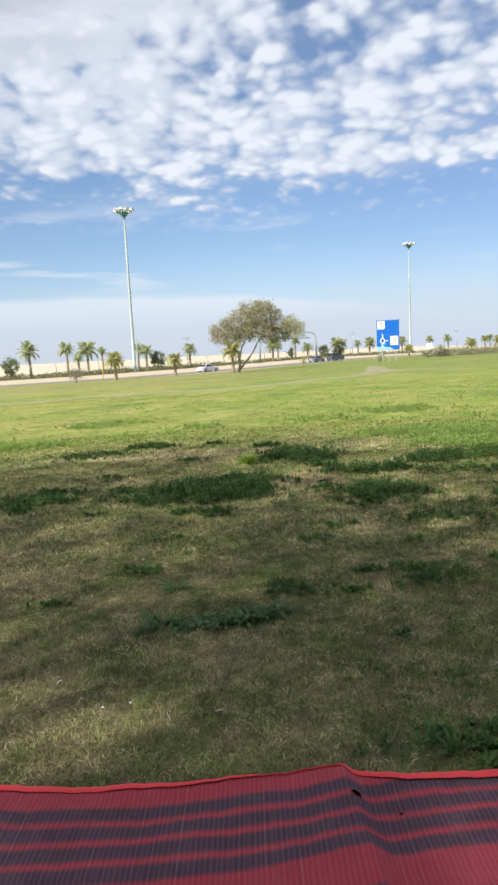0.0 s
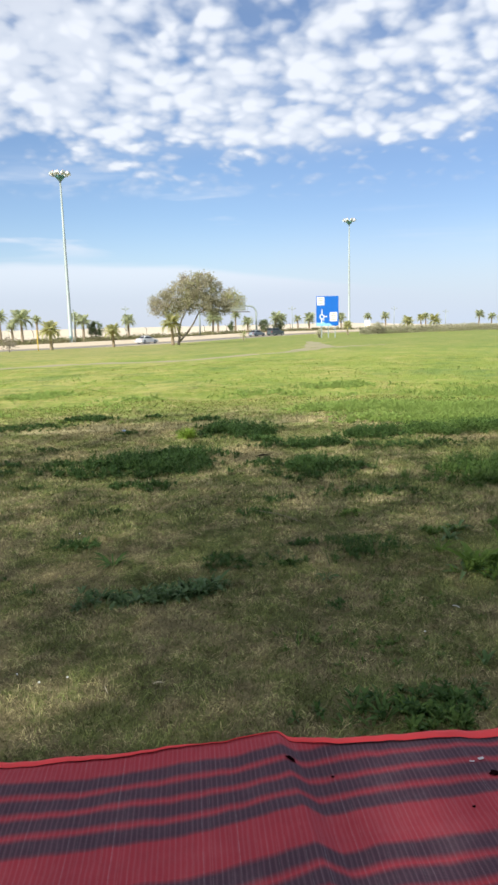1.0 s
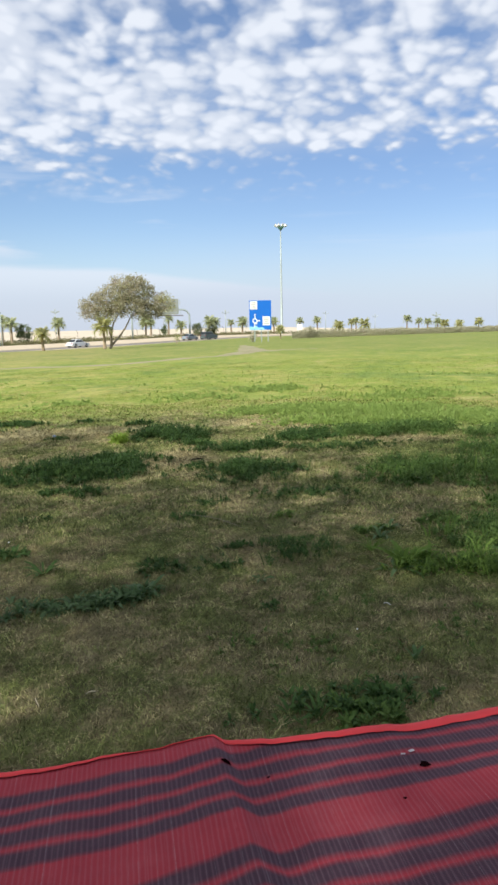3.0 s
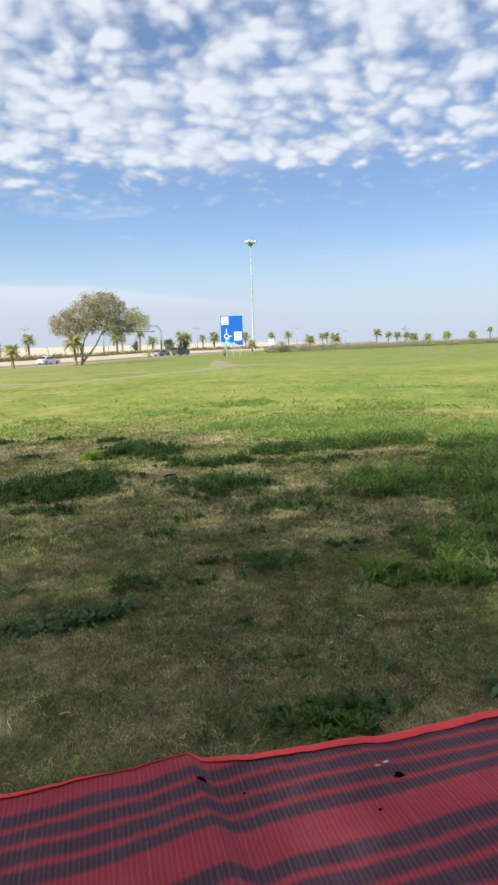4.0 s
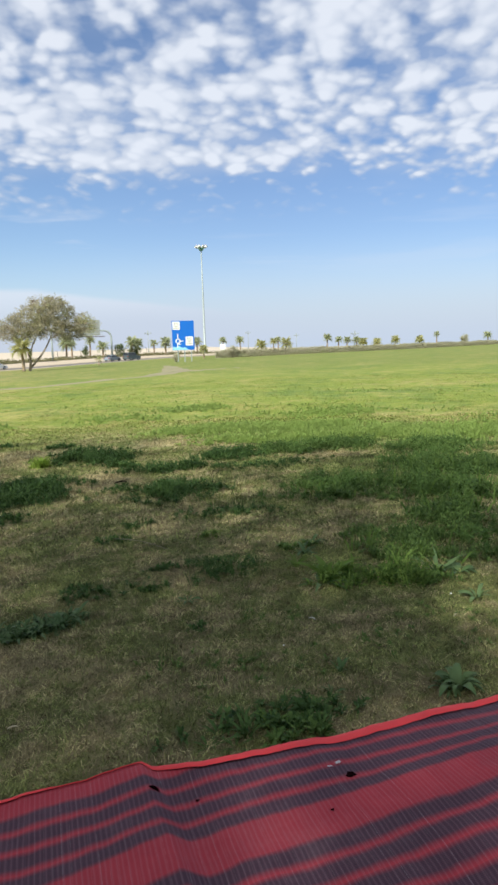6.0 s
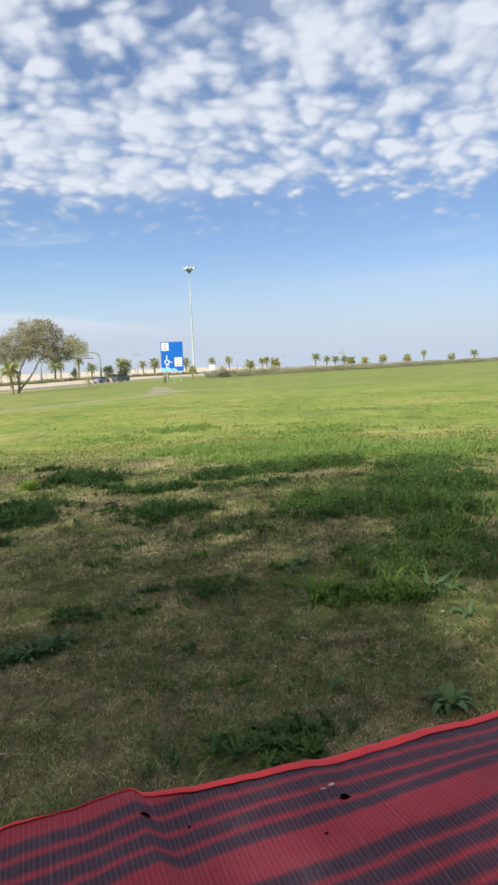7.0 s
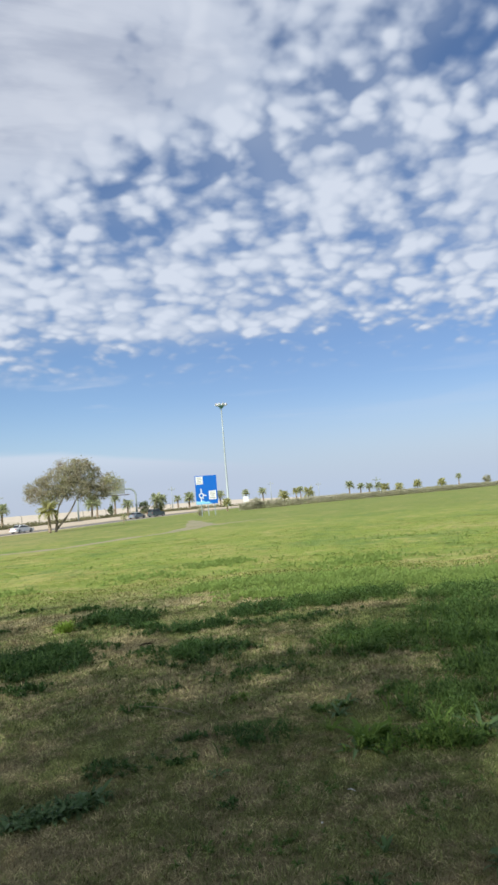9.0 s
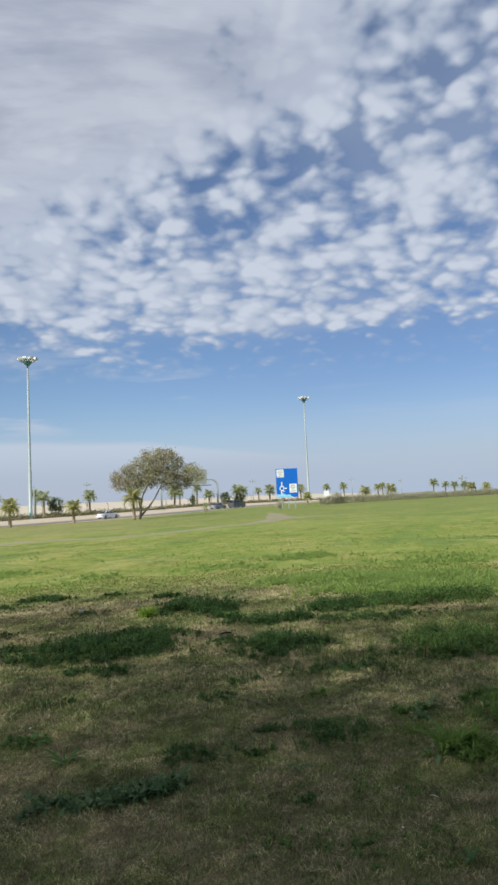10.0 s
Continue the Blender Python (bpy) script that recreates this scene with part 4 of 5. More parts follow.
weed_patch(1.93, 2.98, 0.16, 0.15, 0.12, leaf=0.042, mat=MEADOW_LEAF, label="leafy green weeds that run together")
weed_patch(1.76, 2.78, 0.18, 0.14, 0.11, leaf=0.042, mat=MEADOW_LEAF, label="leafy green weeds that run together")
weed_patch(2.05, 2.60, 0.16, 0.12, 0.09, leaf=0.042, per=0.7, mat=MEADOW_LEAF, label="leafy green weeds that run together")
weed_patch(2.3, 2.95, 0.24, 0.2, 0.11, leaf=0.042, mat=MEADOW_LEAF, label="leafy green weeds that run together")
weed_patch(1.72, 2.40, 0.13, 0.09, 0.08, leaf=0.04, mat=MEADOW_LEAF, label="leafy green weeds that run together")
weed_patch(1.55, 2.48, 0.18, 0.16, 0.13, leaf=0.045, mat=LIME_LEAF, label="leafy green weed clump with pale shoots")

# pale shoots that stand above the greener patches
for cx, cy, rx, ry, tall in RIGHT_PATCHES[5:9] + [(1.95, 2.8, 0.5, 0.3, 0.11), (2.6, 3.4, 0.45, 0.3, 0.13)]:
    m = int(26 * rx * ry / 0.1)
    a, q = rng.uniform(0, 2 * np.pi, m), np.sqrt(rng.uniform(0, 1, m))
    blades("pale_shoots", cx + rx * q * np.cos(a), cy + ry * q * np.sin(a), tall * 0.95, 0.013, 0.9, LIME_LEAF, "pale upright shoots above the weeds")

# rough low growth scattered over the sunlit field
def field_weeds(near, far, per_m2, leaf, tall):
    """Drifts of low weeds, thick in the middle and frayed at the rim."""
    x, y = wedge(near, far, per_m2, lambda px, py: np.clip(-0.70 + 1.0 * wave(px * 0.7, py * 0.7, 2.6, 71) + 0.9 * wave(px, py, 0.9, 72) + 0.5 * wave(px, py, 0.3, 73) + 0.02 * px, 0.004, 1))
    verts, tris = sprays(x, y, tall * rng.uniform(0.3, 1.3, len(x)), leaf, 0.42, 6)
    tagged(part("field_weeds", mesh_arrays("field_weeds", verts, (), tris), SUNLIT_FIELD_LEAF), "low leafy weeds scattered over the sunlit field", "weeds", kind="stuff")


for row in ((7.6, 10.5, 220, 0.033, 0.030), (10.5, 13.5, 110, 0.036, 0.026), (13.5, 18.0, 45, 0.042, 0.024)):
    field_weeds(*row)


def long_leaf(length, width, arch):
    """A strap leaf with a channel along its middle, growing along +y and arching over."""
    verts, quads = [], []
    steps = 7
    for i in range(steps):
        k = i / (steps - 1)
        w = width * math.sin(math.pi * min(1, 0.12 + k * 0.88)) ** 0.8 * (1 if k < 1 else 0.05)
        y, z = length * k * (1 - 0.25 * k * arch), length * (0.85 * k - 0.95 * k * k * arch)
        wob = 0.06 * width * math.sin(k * 14)
        verts += [(-w / 2, y, z + w * 0.22 + wob), (0, y, z), (w / 2, y, z + w * 0.22 - wob)]
    for i in range(steps - 1):
        a = i * 3
        quads += [(a, a + 1, a + 4, a + 3), (a + 1, a + 2, a + 5, a + 4)]
    return mesh_arrays("leaf", verts, quads, (), True)


LEAVES = [long_leaf(1.0, 0.17, 0.70), long_leaf(1.0, 0.105, 0.6), long_leaf(1.0, 0.22, 0.9), long_leaf(1.0, 0.058, 0.55)]
LEAF_SETS = {}


def rosette(x, y, size, count, mat, steep=0.0, label="broad-leaved weed rosette in the turf", shape=None):
    weed = thing("broadleaf_weed", label, "weed", pose(x, y, ground_z(x, y) - 0.004), "weeds in the grass")
    if mat.name not in LEAF_SETS:
        LEAF_SETS[mat.name] = [me.copy() for me in LEAVES]
        for me in LEAF_SETS[mat.name]:
            me.materials.append(mat)
    for i in range(count):
        ob = new("leaf", LEAF_SETS[mat.name][int(rng.integers(0, 3)) if shape is None else shape])
        ob.parent = weed
        s = size * rng.uniform(0.65, 1.15)
        ob.matrix_basis = pose(0, 0, 0, 0, 0, 360 * i * 0.382 + rng.uniform(-25, 25)) @ pose(0, 0.004, 0, rng.uniform(-22, 8) + steep, rng.uniform(-18, 18), 0) @ Matrix.Diagonal((s, s, s, 1))
    return weed


for x, y, size in ((-0.34, 2.44, 0.095), (-0.25, 2.40, 0.10), (-0.17, 2.45, 0.11), (-0.10, 2.38, 0.10), (-0.01, 2.42, 0.11), (0.06, 2.46, 0.12), (0.12, 2.52, 0.11), (-0.42, 2.50, 0.08)):
    rosette(x, y, size, 11, BROAD_LEAF, label="grey-green broad-leaved weed in a short row of the same")
for x, y, size, steep in ((0.47, 1.52, 0.075, 18), (0.54, 1.48, 0.085, 24), (0.62, 1.50, 0.08, 16), (0.69, 1.46, 0.055, 5), (0.56, 1.57, 0.07, 14), (0.50, 1.45, 0.06, 10), (0.43, 1.47, 0.05, 8)):
    rosette(x, y, size, 9, LIME_LEAF if size == 0.08 else WEED_LEAF, steep, "green leafy weed by the edge of the mat", 1)
rosette(0.595, 2.53, 0.075, 10, BROAD_LEAF)
rosette(-0.33, 2.83, 0.12, 16, WEED_LEAF, 12, "spiky green weed rosette in dry turf", 1)
rosette(-0.50, 3.12, 0.10, 10, WEED_LEAF, 6)
rosette(1.37, 2.56, 0.14, 16, LIME_LEAF, 30, "bright green narrow-leaved weed", 1)
rosette(1.76, 2.44, 0.17, 26, BROAD_LEAF, 18, "grey-green weed with long narrow arching leaves", 3)
rosette(1.26, 2.55, 0.19, 24, LIME_LEAF, 22, "large bright green strap-leaved weed", 1)
weed_patch(1.32, 2.50, 0.10, 0.07, 0.09, leaf=0.07, mat=LIME_LEAF, wide=0.13, label="leafy green weed clump with narrow leaves")
rosette(1.20, 2.52, 0.17, 9, BROAD_LEAF, -4, "grey-green weed with long leaves lying flat", 1)
rosette(1.19, 2.78, 0.10, 26, LIME_LEAF, 20, "bright green narrow-leaved weed", 3)
rosette(1.225, 1.495, 0.12, 22, BROAD_LEAF, 30, "grey-green broad-leaved weed beside the mat", 2)
rosette(1.205, 1.515, 0.10, 9, BROAD_LEAF, 12, "grey-green broad-leaved weed beside the mat", 0)
rosette(0.94, 1.74, 0.065, 6, BROAD_LEAF, 30, "young upright broad-leaved weed")
rosette(1.74, 2.12, 0.09, 9, BROAD_LEAF, 12)
rosette(1.86, 2.42, 0.14, 10, BROAD_LEAF, 8)
rosette(1.30, 2.95, 0.11, 10, BROAD_LEAF, 10)
rosette(1.40, 3.10, 0.11, 10, BROAD_LEAF, 12)
rosette(0.0, 6.22, 0.15, 30, SUNLIT_TUFT_LEAF, 38, "bright lime-green tuft lit by the sun", 1)
weed_patch(0.02, 6.24, 0.06, 0.05, 0.14, leaf=0.08, wide=0.16, mat=SUNLIT_TUFT_LEAF, label="bright lime-green leaves of a sunlit tuft")
rosette(0.86, 1.62, 0.05, 6, BROAD_LEAF, 10)
rosette(-0.62, 2.55, 0.07, 7, WEED_LEAF, 5)


# ---- litter in the grass ----
def straw(name, x, y, length, radius, turn, mat, label, category, lift=0.018, arch=0.004):
    bm = bmesh.new()
    pts = [(length * (k - 0.5), 0.03 * length * math.sin(k * 4), arch * math.sin(k * math.pi)) for k in (0, 0.25, 0.5, 0.75, 1)]
    tube(bm, pts, [radius * q for q in (0.7, 1, 1, 0.9, 0.5)], 6)
    ob = part(name, bm, mat)
    ob.matrix_basis = pose(x, y, ground_z(x, y) + lift, 0, 0, turn)
    return tagged(ob, label, category)


straw("straw_stem", -0.08, 1.72, 0.030, 0.0016, 10, STRAW, "short pale straw stem lying in the turf", "straw", 0.024)
straw("straw_stem", -0.23, 1.70, 0.05, 0.0014, 110, STRAW, "thin dry straw stem lying in the turf", "straw", 0.024)
straw("straw_stem", 1.0, 2.12, 0.032, 0.0014, -50, PALE_BIT, "pale straw stem with a white end", "straw", 0.024)
straw("straw_stem", 0.52, 3.35, 0.42, 0.0014, -52, DRY_TWIG, "long thin dry stalk lying over the grass", "straw", 0.035, 0.01)
straw("straw_stem", 1.52, 1.95, 0.03, 0.0013, 30, STRAW, "pale straw stem lying in the turf", "straw", 0.024)
straw("straw_stem", -0.62, 1.95, 0.03, 0.0015, 70, PALE_BIT, "short pale straw stem lying in the turf", "straw", 0.022)
straw("dark_stick", 0.62, 5.15, 0.10, 0.006, 15, CHAR, "short dark crooked stick on bare turf", "stick", 0.024, 0.006)


def litter(x, y, size, mat, label, lift=0.02):
    bm = bmesh.new()
    bmesh.ops.create_icosphere(bm, subdivisions=1, radius=size)
    for vert in bm.verts:
        vert.co *= 1 + 0.35 * noise.noise(vert.co * 90 + Vector((x, y, 0)) * 9)
        vert.co.z *= 0.45
    ob = part("litter", bm, mat)
    ob.matrix_basis = pose(x, y, ground_z(x, y) + lift, 0, 0, x * 300)
    return tagged(ob, label, "litter")


for x, y, size in ((-0.44, 1.78, 0.004), (-0.52, 1.84, 0.0035), (1.64, 2.16, 0.005), (-0.55, 3.30, 0.006), (-0.36, 1.80, 0.004), (0.82, 1.95, 0.004)):
    litter(x, y, size, PALE_BIT, "tiny white scrap lying in the turf")
litter(-0.62, 6.62, 0.020, BLUE_BIT, "faded blue plastic scrap among weeds", 0.05)
for cx, cy, long, wide, turn in ((0.70, 1.232, 0.014, 0.007, 12), (0.676, 1.226, 0.012, 0.003, -8)):
    chip = part("litter", one_box(0, 0, 0, long, wide, 0.0016, 0.0005), SCRAP)
    chip.matrix_basis = pose(cx, cy, float(mat_height(cx, cy)) + 0.0032, 4, 0, turn)
    tagged(chip, "torn white scrap lying on the striped mat", "litter")



# ---- trees ----
def limb(bm, start, end, r0, r1, bow=0.1, sides=7):
    a, b = Vector(start), Vector(end)
    side = Vector((rng.normal(), rng.normal(), abs(rng.normal()))) * (b - a).length * bow
    pts = [a.lerp(b, k) + side * math.sin(k * math.pi) for k in (0, 0.2, 0.4, 0.6, 0.8, 1)]
    tube(bm, pts, [r0 + (r1 - r0) * k for k in (0, 0.2, 0.4, 0.6, 0.8, 1)], sides)


def in_lump(m, c, r):
    """Points in an ellipsoid, most of them near its skin."""
    d = rng.normal(size=(m, 3))
    d /= np.linalg.norm(d, axis=1, keepdims=True)
    return np.array(c) + d * np.array(r) * (rng.uniform(0.25, 1, m) ** 0.5)[:, None]


def broad_tree():
    """The spreading roadside tree with a leaning pale trunk."""
    bx, by = -1.4, 107.5
    tree = thing("roadside_tree", "wide spreading tree with sparse olive leaves and pale leaning limbs", "tree", pose(bx, by, ground_z(bx, by)))
    lumps = [((-1.2, 0.2, 6.2), (2.6, 2.6, 1.7)), ((-2.7, -0.6, 5.9), (1.6, 2.0, 1.3)), ((0.6, 0.5, 7.6), (2.6, 2.8, 2.2)), ((2.6, -0.4, 8.3), (2.8, 2.8, 2.5)), ((4.6, 0.6, 8.0), (2.8, 2.8, 2.5)), ((3.4, -1.0, 6.3), (2.6, 2.4, 1.6)), ((6.6, 0.4, 7.2), (2.4, 2.4, 2.1)),
             ((8.3, -0.2, 6.6), (1.9, 2.0, 1.5)), ((6.2, 0.8, 5.6), (2.3, 2.2, 1.3)), ((2.0, 0.8, 9.8), (1.4, 1.6, 1.1)), ((4.4, -0.6, 10.0), (1.7, 1.6, 1.0)), ((0.6, -0.8, 5.4), (1.9, 1.8, 1.1)), ((-3.6, 0.4, 6.9), (0.7, 0.8, 0.6)), ((-1.6, 0.0, 8.0), (1.0, 1.0, 0.7))]
    bm = bmesh.new()
    forks = [Vector((0.25, 0, 1.6)), Vector((0.9, 0.1, 2.2)), Vector((0.45, -0.1, 2.8))]
    limb(bm, (0, 0, -0.15), forks[0], 0.24, 0.19, 0.03)
    limb(bm, (0.15, 0.05, 0.4), (3.2, 0.3, 4.6), 0.17, 0.10, 0.05)
    limb(bm, forks[0], (-0.2, 0.1, 5.0), 0.15, 0.08, 0.05)
    limb(bm, forks[0], (1.6, -0.3, 5.4), 0.15, 0.08, 0.05)
    for c, r in lumps:
        root = min((Vector((-0.2, 0.1, 5.0)), Vector((1.6, -0.3, 5.4)), Vector((3.2, 0.3, 4.6))), key=lambda q: (q - Vector(c)).length)
        limb(bm, root, c, 0.075, 0.025, 0.08, 5)
        for _ in range(5):
            limb(bm, Vector(c).lerp(root, 0.3), in_lump(1, c, r)[0], 0.03, 0.010, 0.1, 4)
    part("trunk", bm, BARK, tree)
    points = []
    for c, r in lumps:
        for centre in in_lump(int(15 * r[0] * r[2]) + 6, c, [1.07 * q for q in r]):
            k = int(rng.integers(14, 40))
            points.append(centre + rng.normal(size=(k, 3)) * [0.32, 0.32, 0.24])
    points = np.concatenate(points)
    verts, tris = leaf_cloud(points, 0.13, 1.9, 0.3)
    part("crown", mesh_arrays("crown", verts, (), tris), TREE_LEAF, tree)
    pods = np.concatenate([in_lump(170, c, (r[0] * 1.02, r[1], r[2] * 1.02)) for c, r in lumps[:11]])
    verts, tris = leaf_cloud(pods, 0.13, 2.4, 0.2)
    part("seed_growth", mesh_arrays("seed_growth", verts, (), tris), POD, tree, "dry brown seed pods")
    return tree


broad_tree()


def unseen_shade_tree():
    """An unseen tall tree added behind the camera to shade the turf and the mat."""
    high = 12.0
    shift = Vector((-to_sun.x, -to_sun.y)) * high / to_sun.z
    tx, ty = -2.0 - shift.x, 2.0 - shift.y
    tree = thing("unseen_shade_tree", "unseen tall dense tree added to shade the mat and the turf", "tree", pose(tx, ty, ground_z(tx, ty)))
    bm = bmesh.new()
    limb(bm, (0, 0, -0.15), (0.1, 0.1, 6.5), 0.42, 0.28, 0.02, 10)
    blobs = ((-2.4, 4.0, 3.4), (-0.7, 6.2, 2.0), (-5.5, 3.0, 4.5), (0.4, 2.6, 3.5), (0.0, 7.2, 1.3), (2.5, 4.6, 1.6), (-0.5, -1.5, 3.6))
    for sx, sy, r in blobs:
        limb(bm, (0.1, 0.1, 6.3), (sx - shift.x - tx, sy - shift.y - ty, high - 0.4), 0.16, 0.06, 0.06)
    part("trunk", bm, BARK, tree)
    m = 150000
    fall_x, fall_y = rng.uniform(-11, 5, m), rng.uniform(-5.5, 10, m)
    inside = np.full(m, -1.0)
    for sx, sy, r in blobs:
        dx, dy = fall_x - sx, fall_y - sy
        a = np.arctan2(dy, dx)
        inside = np.maximum(inside, r * (1 + 0.08 * np.sin(4 * a + sx) + 0.07 * np.sin(7 * a + sy)) - np.hypot(dx, dy))
    # how open the crown is, set from the brightness wanted where its shade falls
    light = 0.085 + 0.07 * np.clip((-fall_x - 0.1) / 0.5, 0, 1) * (fall_y > 1.4) + 0.02 * (fall_y > 1.4) + 0.11 * np.clip((fall_y - 2.0) / 1.8, 0, 1) + 0.09 * np.clip((fall_y - 3.8) / 2.0, 0, 1) + 0.12 * np.clip((-fall_x - 0.3) / 0.8, 0, 1) + 0.08 * np.clip((fall_x - 0.9) / 0.6, 0, 1) * (fall_y > 1.6) + 0.10 * np.clip((fall_x - 1.7) / 0.6, 0, 1) * (fall_y > 2.2)
    light = np.minimum(light * np.interp(fall_y, (1.25, 1.5, 2.4, 3.2, 5.0), (0.42, 0.62, 0.95, 1.35, 1.9)), 0.50)
    # thinner crown over the spots that should get more sun
    for gx, gy, r, most in ((2.9, 4.6, 0.8, 0.55), (-0.75, 1.9, 0.35, 0.45), (-1.3, 2.3, 0.5, 0.30), (1.35, 1.05, 0.5, 0.32), (0.8, 1.0, 0.35, 0.16), (-1.5, 4.2, 0.5, 0.25), (1.80, 2.18, 0.36, 0.90), (1.45, 2.15, 0.30, 0.22), (1.36, 2.58, 0.24, 0.42), (1.7, 2.7, 0.35, 0.30), (0.0, 6.22, 0.42, 1.0), (2.6, 3.4, 0.6, 0.28), (2.4, 3.3, 0.5, 0.40)):
        light = np.maximum(light, most * np.exp(-((fall_x - gx) ** 2 + (fall_y - gy) ** 2) / (2 * r * r)))
    opened = np.ones(m)
    # holes left in the crown to light two patches by the mat and the tuft
    for gx, gy, r in ((-0.42, 1.67, 0.26), (-0.72, 1.78, 0.26), (0.0, 6.22, 0.30)):
        opened *= 1 - np.exp(-(((fall_x - gx) ** 2 + (fall_y - gy) ** 2) / (r * r)) ** 1.5)
    clumps = 1 + 0.04 * wave(fall_x, fall_y, 0.9, 61) + 0.03 * wave(fall_x, fall_y, 0.35, 62)
    depth = np.clip(-np.log(light) * clumps, 0, 4.2) * opened * np.clip((inside + 0.35) / 1.5, 0, 1)
    keep = rng.uniform(0, 1, m) < depth / 4.2
    points = np.column_stack([fall_x - tx - shift.x, fall_y - ty - shift.y, np.full(m, high - ground_z(tx, ty))])[keep]
    lift = rng.normal(0, 0.45, len(points))
    points += lift[:, None] * np.array(to_sun)[None, :] / to_sun.z
    verts, tris = leaf_cloud(points, 0.118, 1.7, 0.2)
    part("crown", mesh_arrays("crown", verts, (), tris), SHADE_LEAF, tree)
    return tree


unseen_shade_tree()


def frond_mesh(name, arch, mat):
    """A feather palm frond one unit long: a bent rib with drooping leaflets."""
    verts, tris = [], []
    steps = 13
    rib = [(0.92 * k * (1 - 0.18 * arch * k), 0.62 * k - (0.45 + 0.55 * arch) * k * k) for k in np.linspace(0, 1, steps)]
    for i in range(steps - 1):
        (y0, z0), (y1, z1) = rib[i], rib[i + 1]
        w = 0.016 * (1 - 0.8 * i / steps)
        a = len(verts)
        verts += [(-w, y0, z0), (w, y0, z0), (w * 0.8, y1, z1), (-w * 0.8, y1, z1)]
        tris += [(a, a + 1, a + 2), (a, a + 2, a + 3)]
        k = i / (steps - 1)
        if k > 0.12:
            long = 0.38 * math.sin(math.pi * (0.18 + 0.80 * k)) ** 0.7
            for side in (-1, 1):
                for half in (0, 0.5):
                    ym, zm = y0 + (y1 - y0) * half, z0 + (z1 - z0) * half
                    a = len(verts)
                    verts += [(0, ym - 0.03, zm), (0, ym + 0.04, zm), (side * long * 0.85, ym + long * 0.55, zm - long * 0.38)]
                    tris.append((a, a + 1, a + 2))
    me = mesh_arrays(name, verts, (), tris)
    me.materials.append(mat)
    return me


FRONDS = {k: [frond_mesh("frond", arch, m) for arch in (0.15, 0.55, 1.0)] for k, m in (("old", HAZY_PALM_LEAF), ("young", HAZY_YOUNG_PALM))}


def palm(x, y, top, radius, style="old", count=27, trunk=0.17, label="date palm with a full grey-green crown"):
    """One palm: a ringed trunk and a crown of arching fronds. top is the height of the crown's tip."""
    z = ground_z(x, y)
    crown = max(0.5, top - z - radius * 0.62)
    tree = thing("palm_tree", label, "palm tree", pose(x, y, z, 0, 0, rng.uniform(0, 360)), "palms along the road")
    bm = bmesh.new()
    lean = rng.normal(0, 0.03, 2)
    ks = np.linspace(0, 1, 9)
    pts = [(lean[0] * k * k * crown, lean[1] * k * k * crown, -0.15 + (crown + 0.15) * k) for k in ks]
    tube(bm, pts, [trunk * (1.35 - 0.5 * k + (0.25 if k > 0.85 else 0) + 0.05 * (i % 2)) for i, k in enumerate(ks)], 9)
    part("trunk", bm, PALM_BARK, tree)
    for i in range(count):
        ring = i / (count - 1)
        ob = new("frond", FRONDS[style][min(2, int(ring * 3))])
        ob.parent = tree
        s = radius * rng.uniform(0.95, 1.25)
        ob.matrix_basis = pose(pts[-1][0], pts[-1][1], crown - 0.1, 0, 0, 137.5 * i + rng.uniform(-12, 12)) @ pose(0, 0.05, 0, 58 - 84 * ring + rng.uniform(-8, 8), rng.uniform(-10, 10), 0) @ Matrix.Diagonal((s, s, s, 1))
    return tree


ROAD_PALMS = [(-43.2, 135.3, 4.8, 2.4), (-37.3, 141.2, 4.8, 2.0), (-33.3, 142.2, 4.8, 2.7), (-38.0, 153.4, 2.7, 1.4), (-34.3, 161.4, 4.1, 1.3), (-24.0, 150.1, 4.2, 1.6), (-21.9, 148.4, 3.7, 2.0), (-13.2, 157.5, 3.7, 1.9),
              (6.7, 174.9, 4.2, 2.5), (8.3, 181.8, 3.5, 1.5), (13.5, 189.5, 4.8, 1.7), (16.4, 183.3, 2.9, 1.9), (34.7, 212.2, 3.4, 1.5), (35.5, 196.8, 3.6, 2.1), (47.9, 209.6, 3.6, 1.9), (25.0, 190.0, 3.9, 2.2), (26.6, 192.0, 3.6, 2.0)]
FAR_PALMS = [(65.0, 241.4, 3.9, 1.8), (73.8, 249.3, 4.1, 2.1), (87.5, 244.8, 3.5, 1.6), (102.7, 233.4, 3.9, 2.0), (110.7, 240.8, 2.9, 1.7), (113.6, 239.4, 2.8, 1.9), (116.9, 237.8, 2.6, 1.9), (150.8, 235.9, 3.7, 1.5), (148.8, 200.9, 2.9, 1.7)]
HEDGE_PALMS = [(32.5, 136.2, 1.2, 1.2), (45.4, 137.7, 1.8, 1.6), (52.1, 140.7, 2.1, 1.6), (50.0, 142.6, 2.3, 1.0), (72.0, 142.9, 1.7, 1.4), (79.4, 150.3, 1.4, 1.4), (90.6, 161.3, 2.0, 1.4), (98.6, 162.4, 1.8, 1.5)]
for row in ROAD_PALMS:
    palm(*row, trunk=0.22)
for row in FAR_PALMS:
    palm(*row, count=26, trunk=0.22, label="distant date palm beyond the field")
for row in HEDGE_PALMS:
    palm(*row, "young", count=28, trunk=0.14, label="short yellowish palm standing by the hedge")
for x, y, top, radius in ((-18.7, 96.2, 2.0, 1.7), (-11.2, 105.4, 1.4, 1.5), (-2.17, 105.0, 2.7, 1.85)):
    palm(x, y, top, radius, "young", count=30, trunk=0.19, label="young yellow-green palm with a pale trunk by the road")
